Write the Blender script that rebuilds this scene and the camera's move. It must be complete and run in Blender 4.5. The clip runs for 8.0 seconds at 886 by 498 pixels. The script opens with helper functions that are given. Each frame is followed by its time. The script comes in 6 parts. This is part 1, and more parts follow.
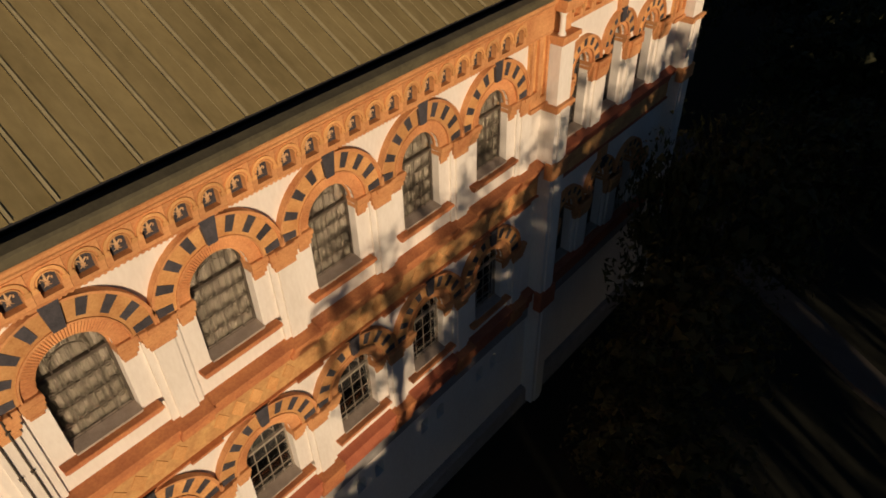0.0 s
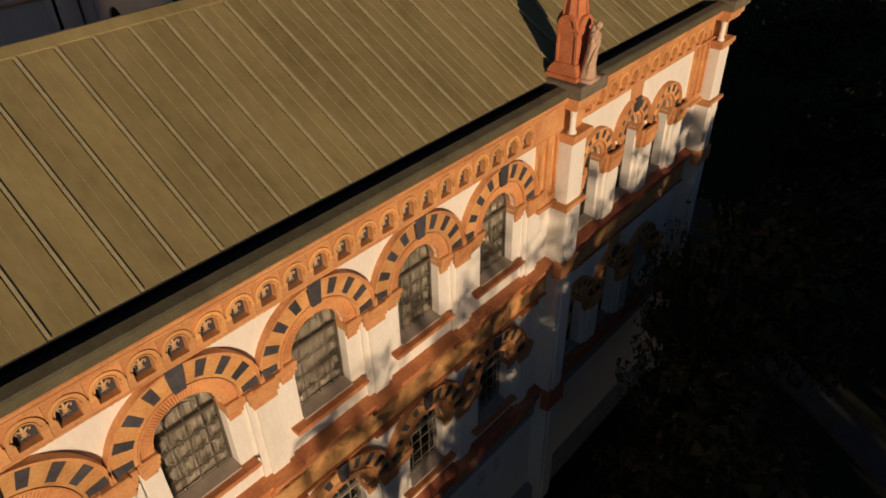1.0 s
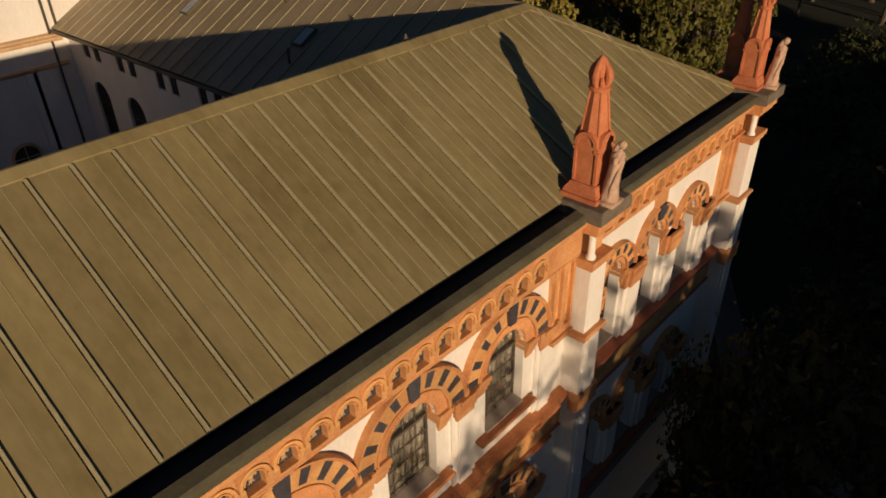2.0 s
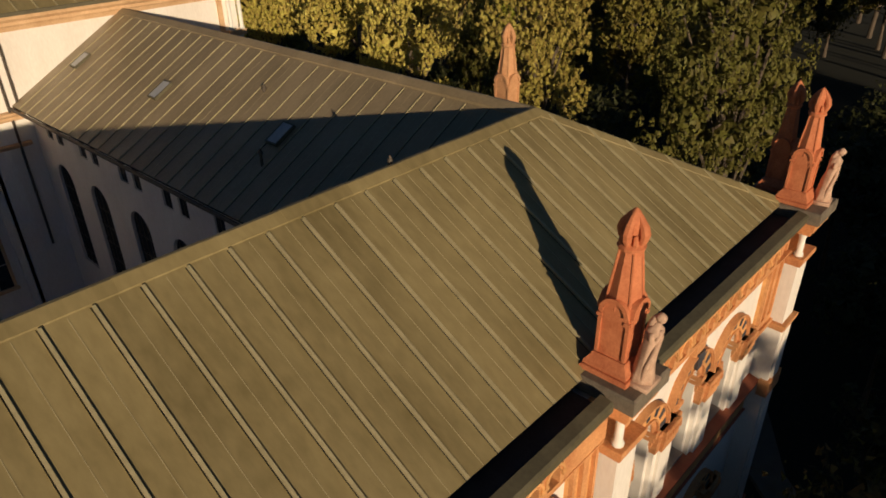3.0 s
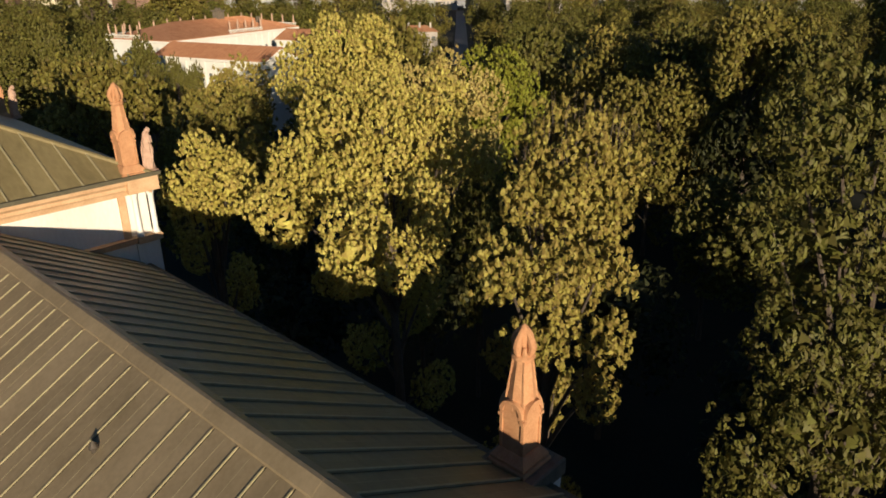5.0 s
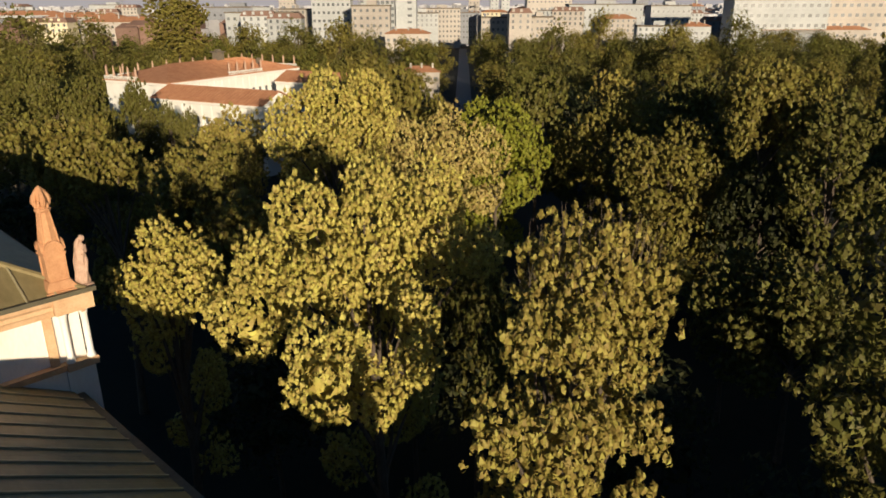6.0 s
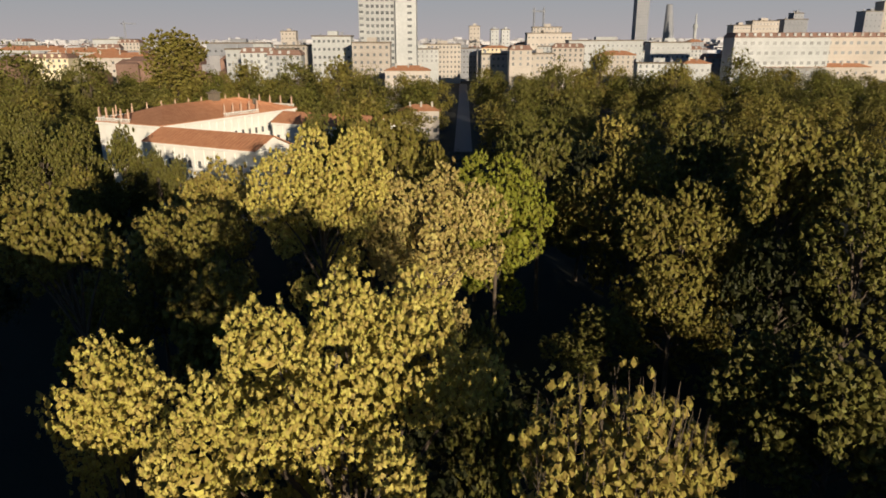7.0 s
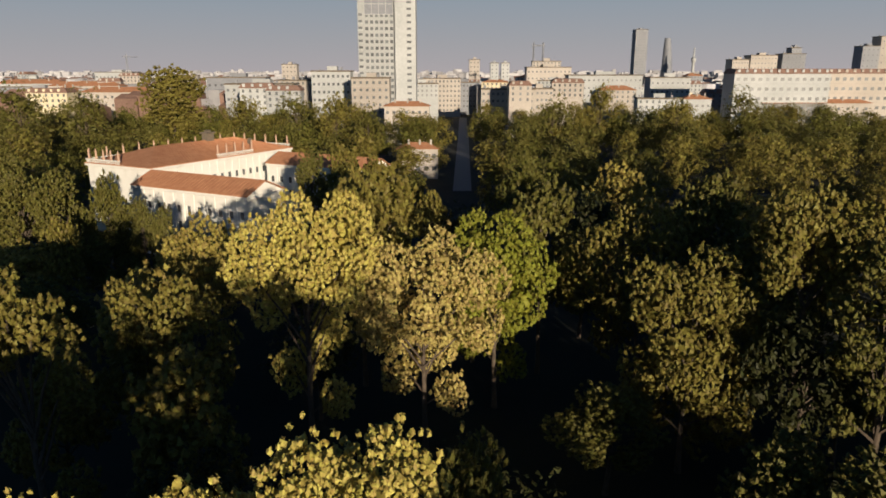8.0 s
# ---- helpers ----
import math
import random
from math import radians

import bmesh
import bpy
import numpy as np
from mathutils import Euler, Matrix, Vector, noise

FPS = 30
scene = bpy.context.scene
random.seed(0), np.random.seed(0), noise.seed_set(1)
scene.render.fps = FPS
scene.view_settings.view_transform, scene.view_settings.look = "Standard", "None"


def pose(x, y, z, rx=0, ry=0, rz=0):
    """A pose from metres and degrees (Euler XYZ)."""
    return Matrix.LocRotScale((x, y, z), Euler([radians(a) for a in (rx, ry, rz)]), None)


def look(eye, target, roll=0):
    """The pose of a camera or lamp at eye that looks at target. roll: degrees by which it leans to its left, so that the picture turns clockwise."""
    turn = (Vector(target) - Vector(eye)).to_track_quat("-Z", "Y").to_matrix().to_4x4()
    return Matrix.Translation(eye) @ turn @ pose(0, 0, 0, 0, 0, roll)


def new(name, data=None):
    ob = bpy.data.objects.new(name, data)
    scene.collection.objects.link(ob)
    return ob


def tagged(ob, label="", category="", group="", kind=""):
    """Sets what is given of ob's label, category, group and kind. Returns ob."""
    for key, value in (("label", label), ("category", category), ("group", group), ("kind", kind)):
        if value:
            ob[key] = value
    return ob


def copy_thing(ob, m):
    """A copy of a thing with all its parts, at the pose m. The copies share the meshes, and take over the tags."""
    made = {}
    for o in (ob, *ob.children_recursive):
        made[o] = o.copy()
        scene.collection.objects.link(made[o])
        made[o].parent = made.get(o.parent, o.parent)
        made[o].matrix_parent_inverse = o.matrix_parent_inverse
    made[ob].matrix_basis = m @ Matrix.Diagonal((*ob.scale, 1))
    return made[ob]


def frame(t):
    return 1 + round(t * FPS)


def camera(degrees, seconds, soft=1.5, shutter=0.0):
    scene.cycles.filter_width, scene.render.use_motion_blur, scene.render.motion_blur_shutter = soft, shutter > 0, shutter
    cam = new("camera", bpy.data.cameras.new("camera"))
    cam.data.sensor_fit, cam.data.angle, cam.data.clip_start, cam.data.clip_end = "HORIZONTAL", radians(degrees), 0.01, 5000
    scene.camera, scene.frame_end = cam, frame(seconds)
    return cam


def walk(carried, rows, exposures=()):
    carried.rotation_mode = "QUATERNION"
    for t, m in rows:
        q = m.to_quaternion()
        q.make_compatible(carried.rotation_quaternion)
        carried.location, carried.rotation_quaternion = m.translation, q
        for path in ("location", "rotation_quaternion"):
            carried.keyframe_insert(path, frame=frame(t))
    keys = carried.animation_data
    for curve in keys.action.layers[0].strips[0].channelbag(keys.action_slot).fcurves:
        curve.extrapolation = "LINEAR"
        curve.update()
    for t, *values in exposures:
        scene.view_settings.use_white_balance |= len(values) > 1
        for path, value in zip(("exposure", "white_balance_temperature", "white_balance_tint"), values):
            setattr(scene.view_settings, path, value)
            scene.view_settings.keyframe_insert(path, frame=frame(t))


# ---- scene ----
cam = camera(65.1, 8.0, 1.7)
PATH = [
    (0, (1.09, 1.302, 31.992), (2.256, 2.343, 30.745), -1.6),
    (0.5, (2.332, 2.202, 32.391), (3.52, 3.271, 31.189), -1.6),
    (1, (3.658, 3.119, 32.927), (4.857, 4.219, 31.764), -1.4),
    (1.5, (5.308, 4.425, 33.573), (6.509, 5.549, 32.435), -0.9),
    (1.7, (6.002, 5.007, 33.646), (7.216, 6.142, 32.532), -1.2),
    (2.8, (10.559, 8.603, 34.462), (11.812, 9.792, 33.455), -1.0),
    (3, (11.465, 9.356, 34.541), (12.728, 10.554, 33.556), -1.0),
    (3.5, (13.867, 11.269, 34.84), (15.149, 12.488, 33.908), -1.0),
    (4, (16.671, 13.509, 34.985), (17.975, 14.751, 34.114), -0.7),
    (4.5, (20.029, 16.377, 35.781), (21.354, 17.64, 34.975), -0.5),
    (4.7, (21.404, 17.611, 36.153), (22.737, 18.879, 35.369), -0.5),
    (5.8, (27.16, 22.294, 38.03), (28.521, 23.591, 37.348), -0.3),
    (6, (28.148, 23.088, 38.371), (29.511, 24.39, 37.705), -0.2),
    (6.5, (30.744, 25.204, 39.486), (32.117, 26.517, 38.86), -0.2),
    (7, (33.245, 27.254, 40.639), (34.627, 28.576, 40.055), -0.1),
    (7.5, (35.847, 29.317, 41.861), (37.238, 30.647, 41.317), -0.1),
    (8, (38.553, 31.487, 43.081), (39.951, 32.825, 42.578), -0.0),
]
walk(cam, [(t, look(eye, target, roll)) for t, eye, target, roll in PATH], [(0, -0.52, 7000, 18), (1.5, -0.48, 7000, 18), (3, -0.22, 6600, 13), (4, -0.13, 6500, 13), (4.5, 0.24, 6000, 10), (6, 0.32, 6050, 10), (7, 0.27, 5950, 11), (8, 0.22, 5900, 12)])

# ---- light ----
SUN_WAY = Vector((3.02, 5.68, -1.02)).normalized()
world = bpy.data.worlds.new("sky")
scene.world = world
world.use_nodes = True
wn = world.node_tree.nodes
sky = wn.new("ShaderNodeTexSky")
sky.sky_type = "NISHITA"
sky.sun_disc = False
sky.sun_elevation = radians(9.0)
sky.sun_rotation = radians(208)
sky.air_density, sky.dust_density, sky.ozone_density = 1.0, 0.3, 4.0
wn["Background"].inputs["Strength"].default_value = 0.042
world.node_tree.links.new(sky.outputs["Color"], wn["Background"].inputs["Color"])
sun = new("sun", bpy.data.lights.new("sun", "SUN"))
sun.data.energy, sun.data.angle, sun.data.color = 5.0, radians(0.55), (1.0, 0.80, 0.55)
sun.matrix_basis = look((-60, -90, 60), Vector((-60, -90, 60)) + SUN_WAY)


# ---- materials ----
def material(name, low, high, scale=3.0, fine=40.0, rough=0.8, bump=0.15, metal=0.0, spread=0.0, by="", stretch=(1, 1, 1), hue=0.0):
    """Two colours mixed by coarse and fine noise, with bump; spread: how far brightness differs from piece to piece."""
    m = bpy.data.materials.new(name)
    m.use_nodes = True
    n, l = m.node_tree.nodes, m.node_tree.links
    bsdf = n["Principled BSDF"]
    co = n.new("ShaderNodeTexCoord")
    mp = n.new("ShaderNodeMapping")
    mp.inputs["Scale"].default_value = stretch
    l.new(co.outputs["Object"], mp.inputs["Vector"])
    a = n.new("ShaderNodeTexNoise")
    a.inputs["Scale"].default_value, a.inputs["Detail"].default_value, a.inputs["Roughness"].default_value = scale, 6, 0.6
    b = n.new("ShaderNodeTexNoise")
    b.inputs["Scale"].default_value, b.inputs["Detail"].default_value = fine, 3
    l.new(mp.outputs["Vector"], a.inputs["Vector"])
    l.new(mp.outputs["Vector"], b.inputs["Vector"])
    add = n.new("ShaderNodeMix")
    add.inputs["Factor"].default_value = 0.35
    l.new(a.outputs["Fac"], add.inputs["A"])
    l.new(b.outputs["Fac"], add.inputs["B"])
    ramp = n.new("ShaderNodeValToRGB")
    ramp.color_ramp.elements[0].position, ramp.color_ramp.elements[1].position = 0.32, 0.66
    ramp.color_ramp.elements[0].color, ramp.color_ramp.elements[1].color = (*low, 1), (*high, 1)
    l.new(add.outputs["Result"], ramp.inputs["Fac"])
    colour = ramp.outputs["Color"]
    if spread:
        if by == "island":
            rnd = n.new("ShaderNodeNewGeometry").outputs["Random Per Island"]
        else:
            rnd = n.new("ShaderNodeObjectInfo").outputs["Random"]
        hsv = n.new("ShaderNodeHueSaturation")
        r = n.new("ShaderNodeMapRange")
        r.inputs["To Min"].default_value, r.inputs["To Max"].default_value = 1 - spread, 1 + spread
        l.new(rnd, r.inputs["Value"])
        l.new(r.outputs["Result"], hsv.inputs["Value"])
        if hue:
            h = n.new("ShaderNodeMapRange")
            h.inputs["To Min"].default_value, h.inputs["To Max"].default_value = 0.5 - hue, 0.5 + hue
            l.new(rnd, h.inputs["Value"])
            l.new(h.outputs["Result"], hsv.inputs["Hue"])
        l.new(colour, hsv.inputs["Color"])
        colour = hsv.outputs["Color"]
    l.new(colour, bsdf.inputs["Base Color"])
    bsdf.inputs["Roughness"].default_value, bsdf.inputs["Metallic"].default_value = rough, metal
    if bump:
        bp = n.new("ShaderNodeBump")
        bp.inputs["Strength"].default_value, bp.inputs["Distance"].default_value = bump, 0.03
        l.new(b.outputs["Fac"], bp.inputs["Height"])
        l.new(bp.outputs["Normal"], bsdf.inputs["Normal"])
    return m


PLASTER = material("white_plaster", (0.70, 0.645, 0.57), (0.84, 0.80, 0.73), 0.45, 9, 0.9, 0.1, stretch=(1, 1, 0.35))
ORANGE = material("ochre_terracotta", (0.41, 0.152, 0.056), (0.70, 0.355, 0.145), 0.9, 14, 0.85, 0.3, spread=0.10)
ORANGE_LIGHT = material("light_ochre_brick", (0.47, 0.20, 0.062), (0.73, 0.40, 0.155), 1.6, 18, 0.85, 0.25, spread=0.18)
BELT_BRICK = material("belt_terracotta", (0.35, 0.105, 0.045), (0.60, 0.245, 0.09), 1.0, 12, 0.85, 0.3, spread=0.12)
RED_BRICK = material("red_terracotta", (0.32, 0.085, 0.045), (0.50, 0.16, 0.075), 1.2, 20, 0.85, 0.3, spread=0.10)
FRIEZE = material("painted_frieze", (0.42, 0.19, 0.07), (0.66, 0.39, 0.15), 2.0, 9, 0.85, 0.2)
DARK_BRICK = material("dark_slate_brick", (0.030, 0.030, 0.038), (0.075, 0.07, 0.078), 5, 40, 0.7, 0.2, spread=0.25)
PINNACLE = material("pinnacle_terracotta", (0.42, 0.115, 0.045), (0.62, 0.22, 0.095), 1.8, 14, 0.8, 0.4)
PINNACLE_PALE = material("weathered_pinnacle_terracotta", (0.43, 0.20, 0.09), (0.61, 0.33, 0.16), 2.2, 16, 0.85, 0.4)
FADED = material("faded_ochre_terracotta", (0.50, 0.30, 0.15), (0.70, 0.47, 0.27), 1.3, 12, 0.85, 0.2)
STONE = material("grey_stone", (0.11, 0.09, 0.065), (0.22, 0.18, 0.13), 3, 30, 0.9, 0.3)
SILL_STONE = material("beige_stone", (0.30, 0.24, 0.19), (0.44, 0.36, 0.29), 2.5, 25, 0.85, 0.2)
STATUE = material("weathered_statue_stone", (0.40, 0.25, 0.17), (0.62, 0.42, 0.30), 4, 22, 0.85, 0.35)
ROOF = material("olive_roof_metal", (0.172, 0.135, 0.058), (0.30, 0.243, 0.115), 0.55, 5, 0.5, 0.06, spread=0.08, stretch=(1, 0.35, 0.6))
# Paler than the sheets: the seams' sunlit edges are put into the colour.
ROOF_SEAM = material("roof_batten_metal", (0.30, 0.26, 0.145), (0.43, 0.375, 0.22), 2, 12, 0.5, 0.05)
ROOF_BROWN = material("brown_roof_metal", (0.205, 0.16, 0.09), (0.31, 0.245, 0.15), 0.5, 7, 0.45, 0.06, spread=0.08)
LIP = material("gutter_lip_metal", (0.07, 0.062, 0.036), (0.125, 0.11, 0.065), 1.5, 9, 0.6, 0.1)
# Near-black: gutter floor and the base between the roof sheets.
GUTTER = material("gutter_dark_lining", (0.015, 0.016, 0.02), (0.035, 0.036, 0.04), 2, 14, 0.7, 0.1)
IRON = material("dark_iron", (0.06, 0.048, 0.036), (0.12, 0.098, 0.075), 6, 30, 0.6, 0.1, metal=0.3)
PALE_IRON = material("pale_painted_iron", (0.22, 0.19, 0.15), (0.36, 0.31, 0.25), 6, 30, 0.6, 0.1)
CURTAIN = material("grey_curtain", (0.11, 0.095, 0.075), (0.21, 0.185, 0.15), 1.5, 8, 0.95, 0.1, stretch=(6, 6, 0.4))
# Near-black colour that stands in for the darkness of unlit interiors.
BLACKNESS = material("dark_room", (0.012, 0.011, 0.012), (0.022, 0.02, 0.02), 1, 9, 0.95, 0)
PLINTH = material("grey_plinth_stone", (0.22, 0.21, 0.20), (0.34, 0.32, 0.30), 1.5, 15, 0.9, 0.2)
# Near-black because the park's deep shade is put into the colour.
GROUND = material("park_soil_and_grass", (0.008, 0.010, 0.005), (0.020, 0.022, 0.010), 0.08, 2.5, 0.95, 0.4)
GRAVEL = material("gravel_path", (0.11, 0.095, 0.075), (0.17, 0.15, 0.12), 0.8, 25, 0.95, 0.2)
ASPHALT = material("asphalt", (0.055, 0.057, 0.062), (0.08, 0.082, 0.09), 0.5, 20, 0.6, 0.02)
BARK = material("bark", (0.05, 0.035, 0.022), (0.13, 0.10, 0.07), 3, 18, 0.9, 0.5, stretch=(1, 1, 0.3))
WHITE_PAINT = material("villa_white_plaster", (0.72, 0.70, 0.62), (0.84, 0.83, 0.77), 0.3, 5, 0.9, 0.05)
CREAM_PAINT = material("villa_cream_plaster", (0.62, 0.54, 0.36), (0.76, 0.68, 0.48), 0.3, 5, 0.9, 0.05)
TILE_ROOF = material("terracotta_roof_tiles", (0.40, 0.17, 0.08), (0.56, 0.28, 0.14), 0.5, 8, 0.9, 0.3, stretch=(1, 1, 1))
CITY_PALE = material("pale_city_render", (0.34, 0.355, 0.35), (0.49, 0.50, 0.49), 0.05, 0.6, 0.9, 0, spread=0.12)
CITY_WARM = material("warm_city_render", (0.36, 0.325, 0.28), (0.49, 0.445, 0.39), 0.05, 0.6, 0.9, 0, spread=0.12)
CITY_GREY = material("grey_city_render", (0.18, 0.19, 0.21), (0.27, 0.28, 0.30), 0.05, 0.6, 0.8, 0, spread=0.15)
CITY_ROOF = material("city_roof", (0.17, 0.10, 0.075), (0.28, 0.175, 0.13), 0.05, 0.8, 0.9, 0, spread=0.2, by="island")
CITY_STUFF = material("far_city_render", (0.34, 0.34, 0.36), (0.50, 0.49, 0.49), 0.02, 0.2, 0.9, 0, spread=0.3, by="island", hue=0.02)
CITY_GLASS = material("city_window", (0.07, 0.08, 0.085), (0.15, 0.155, 0.16), 0.3, 3, 0.35, 0, spread=0.4)
# Opaque near-black panes, the unlit inside put into their colour.
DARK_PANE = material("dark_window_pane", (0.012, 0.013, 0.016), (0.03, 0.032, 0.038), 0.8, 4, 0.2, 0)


def glass(name, tint, rough=0.06):
    m = bpy.data.materials.new(name)
    m.use_nodes = True
    b = m.node_tree.nodes["Principled BSDF"]
    b.inputs["Base Color"].default_value = (*tint, 1)
    b.inputs["Roughness"].default_value, b.inputs["Transmission Weight"].default_value, b.inputs["IOR"].default_value = rough, 1.0, 1.45
    return m


GLASS = glass("window_glass", (0.75, 0.75, 0.72))
SKY_GLASS = material("skylight_glass", (0.36, 0.37, 0.38), (0.46, 0.46, 0.46), 1, 5, 0.15, 0)


def leaf_material(name, dark, light, hue=0.018, spread=0.24):
    m = material(name, dark, light, 0.5, 3, 0.6, 0, spread=spread, by="island", hue=hue)
    n, l = m.node_tree.nodes, m.node_tree.links
    bsdf = n["Principled BSDF"]
    trans = n.new("ShaderNodeBsdfTranslucent")
    src = bsdf.inputs["Base Color"].links[0].from_socket
    l.new(src, trans.inputs["Color"])
    mix = n.new("ShaderNodeMixShader")
    mix.inputs["Fac"].default_value = 0.18
    l.new(bsdf.outputs["BSDF"], mix.inputs[1])
    l.new(trans.outputs["BSDF"], mix.inputs[2])
    l.new(mix.outputs["Shader"], n["Material Output"].inputs["Surface"])
    bsdf.inputs["Specular IOR Level"].default_value = 0.25
    return m


# Brighter than natural leaves: the low sun's light is put into the colour.
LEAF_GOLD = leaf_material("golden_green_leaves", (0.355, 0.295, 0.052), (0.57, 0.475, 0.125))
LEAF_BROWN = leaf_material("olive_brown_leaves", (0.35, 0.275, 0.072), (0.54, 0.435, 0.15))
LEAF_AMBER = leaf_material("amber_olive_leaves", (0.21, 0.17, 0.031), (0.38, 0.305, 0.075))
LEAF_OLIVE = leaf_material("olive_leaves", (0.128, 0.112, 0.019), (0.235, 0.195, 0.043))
LEAF_GREEN = leaf_material("fresh_green_leaves", (0.165, 0.175, 0.014), (0.285, 0.285, 0.035))
LEAF_FAR = leaf_material("yellowish_green_leaves", (0.09, 0.09, 0.014), (0.16, 0.15, 0.03))
LEAF_MID = leaf_material("mid_green_leaves", (0.082, 0.08, 0.015), (0.165, 0.148, 0.033))
# Darker copy of the leaf green, with the trees' shade put into it.
LEAF_SHADED = leaf_material("dark_green_leaves", (0.026, 0.031, 0.009), (0.058, 0.060, 0.018))


# ---- mesh helpers ----
class Shape:
    """Vertices and faces gathered for one mesh."""

    def __init__(self):
        self.v, self.f = [], []

    def add(self, verts, faces):
        k = len(self.v)
        self.v += [tuple(p) for p in verts]
        self.f += [tuple(k + i for i in f) for f in faces]
        return self

    def box(self, x0, x1, y0, y1, z0, z1):
        return self.add([(x, y, z) for z in (z0, z1) for y in (y0, y1) for x in (x0, x1)],
                        [(0, 2, 3, 1), (4, 5, 7, 6), (0, 1, 5, 4), (2, 6, 7, 3), (0, 4, 6, 2), (1, 3, 7, 5)])

    def cham(self, x0, x1, y0, y1, z0, z1, c=0.02):
        """A box whose top and bottom edges are chamfered."""
        rings = [(z0, c), (z0 + c, 0), (z1 - c, 0), (z1, c)]
        v = [p for z, k in rings for p in ((x0 + k, y0 + k, z), (x1 - k, y0 + k, z), (x1 - k, y1 - k, z), (x0 + k, y1 - k, z))]
        f = [(4 * i + j, 4 * i + (j + 1) % 4, 4 * i + 4 + (j + 1) % 4, 4 * i + 4 + j) for i in range(3) for j in range(4)]
        return self.add(v, f + [(3, 2, 1, 0), (12, 13, 14, 15)])

    def prism(self, poly, way):
        """A polygon (3D points) pushed along a vector."""
        n, way = len(poly), Vector(way)
        a = [Vector(p) for p in poly]
        return self.add(a + [p + way for p in a], [tuple(range(n))[::-1], tuple(range(n, 2 * n))] + [(i, (i + 1) % n, n + (i + 1) % n, n + i) for i in range(n)])

    def sweep(self, profile, s0, s1, axis="x", at=0.0, sign=1):
        """A (depth, z) profile pushed along x (depth along y from at) or along y (depth along x)."""
        if axis == "x":
            return self.prism([(s0, at + sign * d, z) for d, z in profile], (s1 - s0, 0, 0))
        return self.prism([(at + sign * d, s0, z) for d, z in profile], (0, s1 - s0, 0))

    def lathe(self, profile, n=12, centre=(0, 0, 0), wave=None):
        """A (radius, z) profile turned about z; wave(angle, z) scales the radius."""
        cx, cy, cz = centre
        v = []
        for r, z in profile:
            for i in range(n):
                a = 2 * math.pi * i / n
                k = r * (wave(a, z) if wave else 1)
                v.append((cx + k * math.cos(a), cy + k * math.sin(a), cz + z))
        m = len(profile)
        f = [(j * n + i, j * n + (i + 1) % n, (j + 1) * n + (i + 1) % n, (j + 1) * n + i) for j in range(m - 1) for i in range(n)]
        return self.add(v, f + [tuple(range(n))[::-1], tuple(range((m - 1) * n, m * n))])

    def tube(self, points, radii, n=7):
        pts = [Vector(p) for p in points]
        v = []
        for i, p in enumerate(pts):
            d = (pts[min(i + 1, len(pts) - 1)] - pts[max(i - 1, 0)]).normalized()
            u = d.cross(Vector((0.31, 0.95, 0.05))).normalized()
            w = d.cross(u)
            v += [p + radii[i] * (math.cos(2 * math.pi * k / n) * u + math.sin(2 * math.pi * k / n) * w) for k in range(n)]
        f = [(j * n + k, j * n + (k + 1) % n, (j + 1) * n + (k + 1) % n, (j + 1) * n + k) for j in range(len(pts) - 1) for k in range(n)]
        return self.add(v, f + [tuple(range(n))[::-1], tuple(range((len(pts) - 1) * n, len(pts) * n))])

    def ball(self, c, rx, ry, rz, n=10, m=7):
        v = []
        for j in range(m + 1):
            t = math.pi * j / m
            for i in range(n):
                a = 2 * math.pi * i / n
                v.append((c[0] + rx * math.sin(t) * math.cos(a), c[1] + ry * math.sin(t) * math.sin(a), c[2] + rz * math.cos(t)))
        f = [(j * n + i, (j + 1) * n + i, (j + 1) * n + (i + 1) % n, j * n + (i + 1) % n) for j in range(m) for i in range(n)]
        return self.add(v, f)

    def ring(self, xc, zc, r0, r1, y0, y1, a0=0.0, a1=math.pi, n=24, wave=0.0):
        """A part of an upright ring between two radii, from y0 (front) to y1; wave ribs its front."""
        v = []
        for i in range(n + 1):
            a = a0 + (a1 - a0) * i / n
            c, s = math.cos(a), math.sin(a)
            w = wave if i % 2 else 0
            v += [(xc + r0 * c, y0 + w, zc + r0 * s), (xc + r1 * c, y0 + w, zc + r1 * s), (xc + r1 * c, y1, zc + r1 * s), (xc + r0 * c, y1, zc + r0 * s)]
        f = [(4 * i + k, 4 * i + (k + 1) % 4, 4 * i + 4 + (k + 1) % 4, 4 * i + 4 + k) for i in range(n) for k in range(4)]
        return self.add(v, f + [(0, 1, 2, 3), (4 * n + 3, 4 * n + 2, 4 * n + 1, 4 * n)])

    def mesh(self, name, mat, smooth=False):
        me = bpy.data.meshes.new(name)
        me.from_pydata([tuple(p) for p in self.v], [], self.f)
        bm = bmesh.new()
        bm.from_mesh(me)
        bmesh.ops.recalc_face_normals(bm, faces=bm.faces)
        bm.to_mesh(me)
        bm.free()
        me.materials.append(mat)
        if smooth:
            me.polygons.foreach_set("use_smooth", [True] * len(me.polygons))
        return me


def thing(name, at=(0, 0, 0), label="", category="", group="", kind=""):
    ob = new(name)
    ob.empty_display_size = 0.3
    ob.location = at
    return tagged(ob, label, category, group, kind)


def part(name, shape, material, parent=None, label="", local=False, smooth=False):
    """One mesh object under a thing or a part; its points are in world metres unless local."""
    me = shape if isinstance(shape, bpy.types.Mesh) else shape.mesh(name, material, smooth)
    ob = new(name, me)
    if parent:
        ob.parent = parent
        if not local and parent.parent is None:
            ob.matrix_parent_inverse = Matrix.Translation(-parent.location)
    return tagged(ob, label)


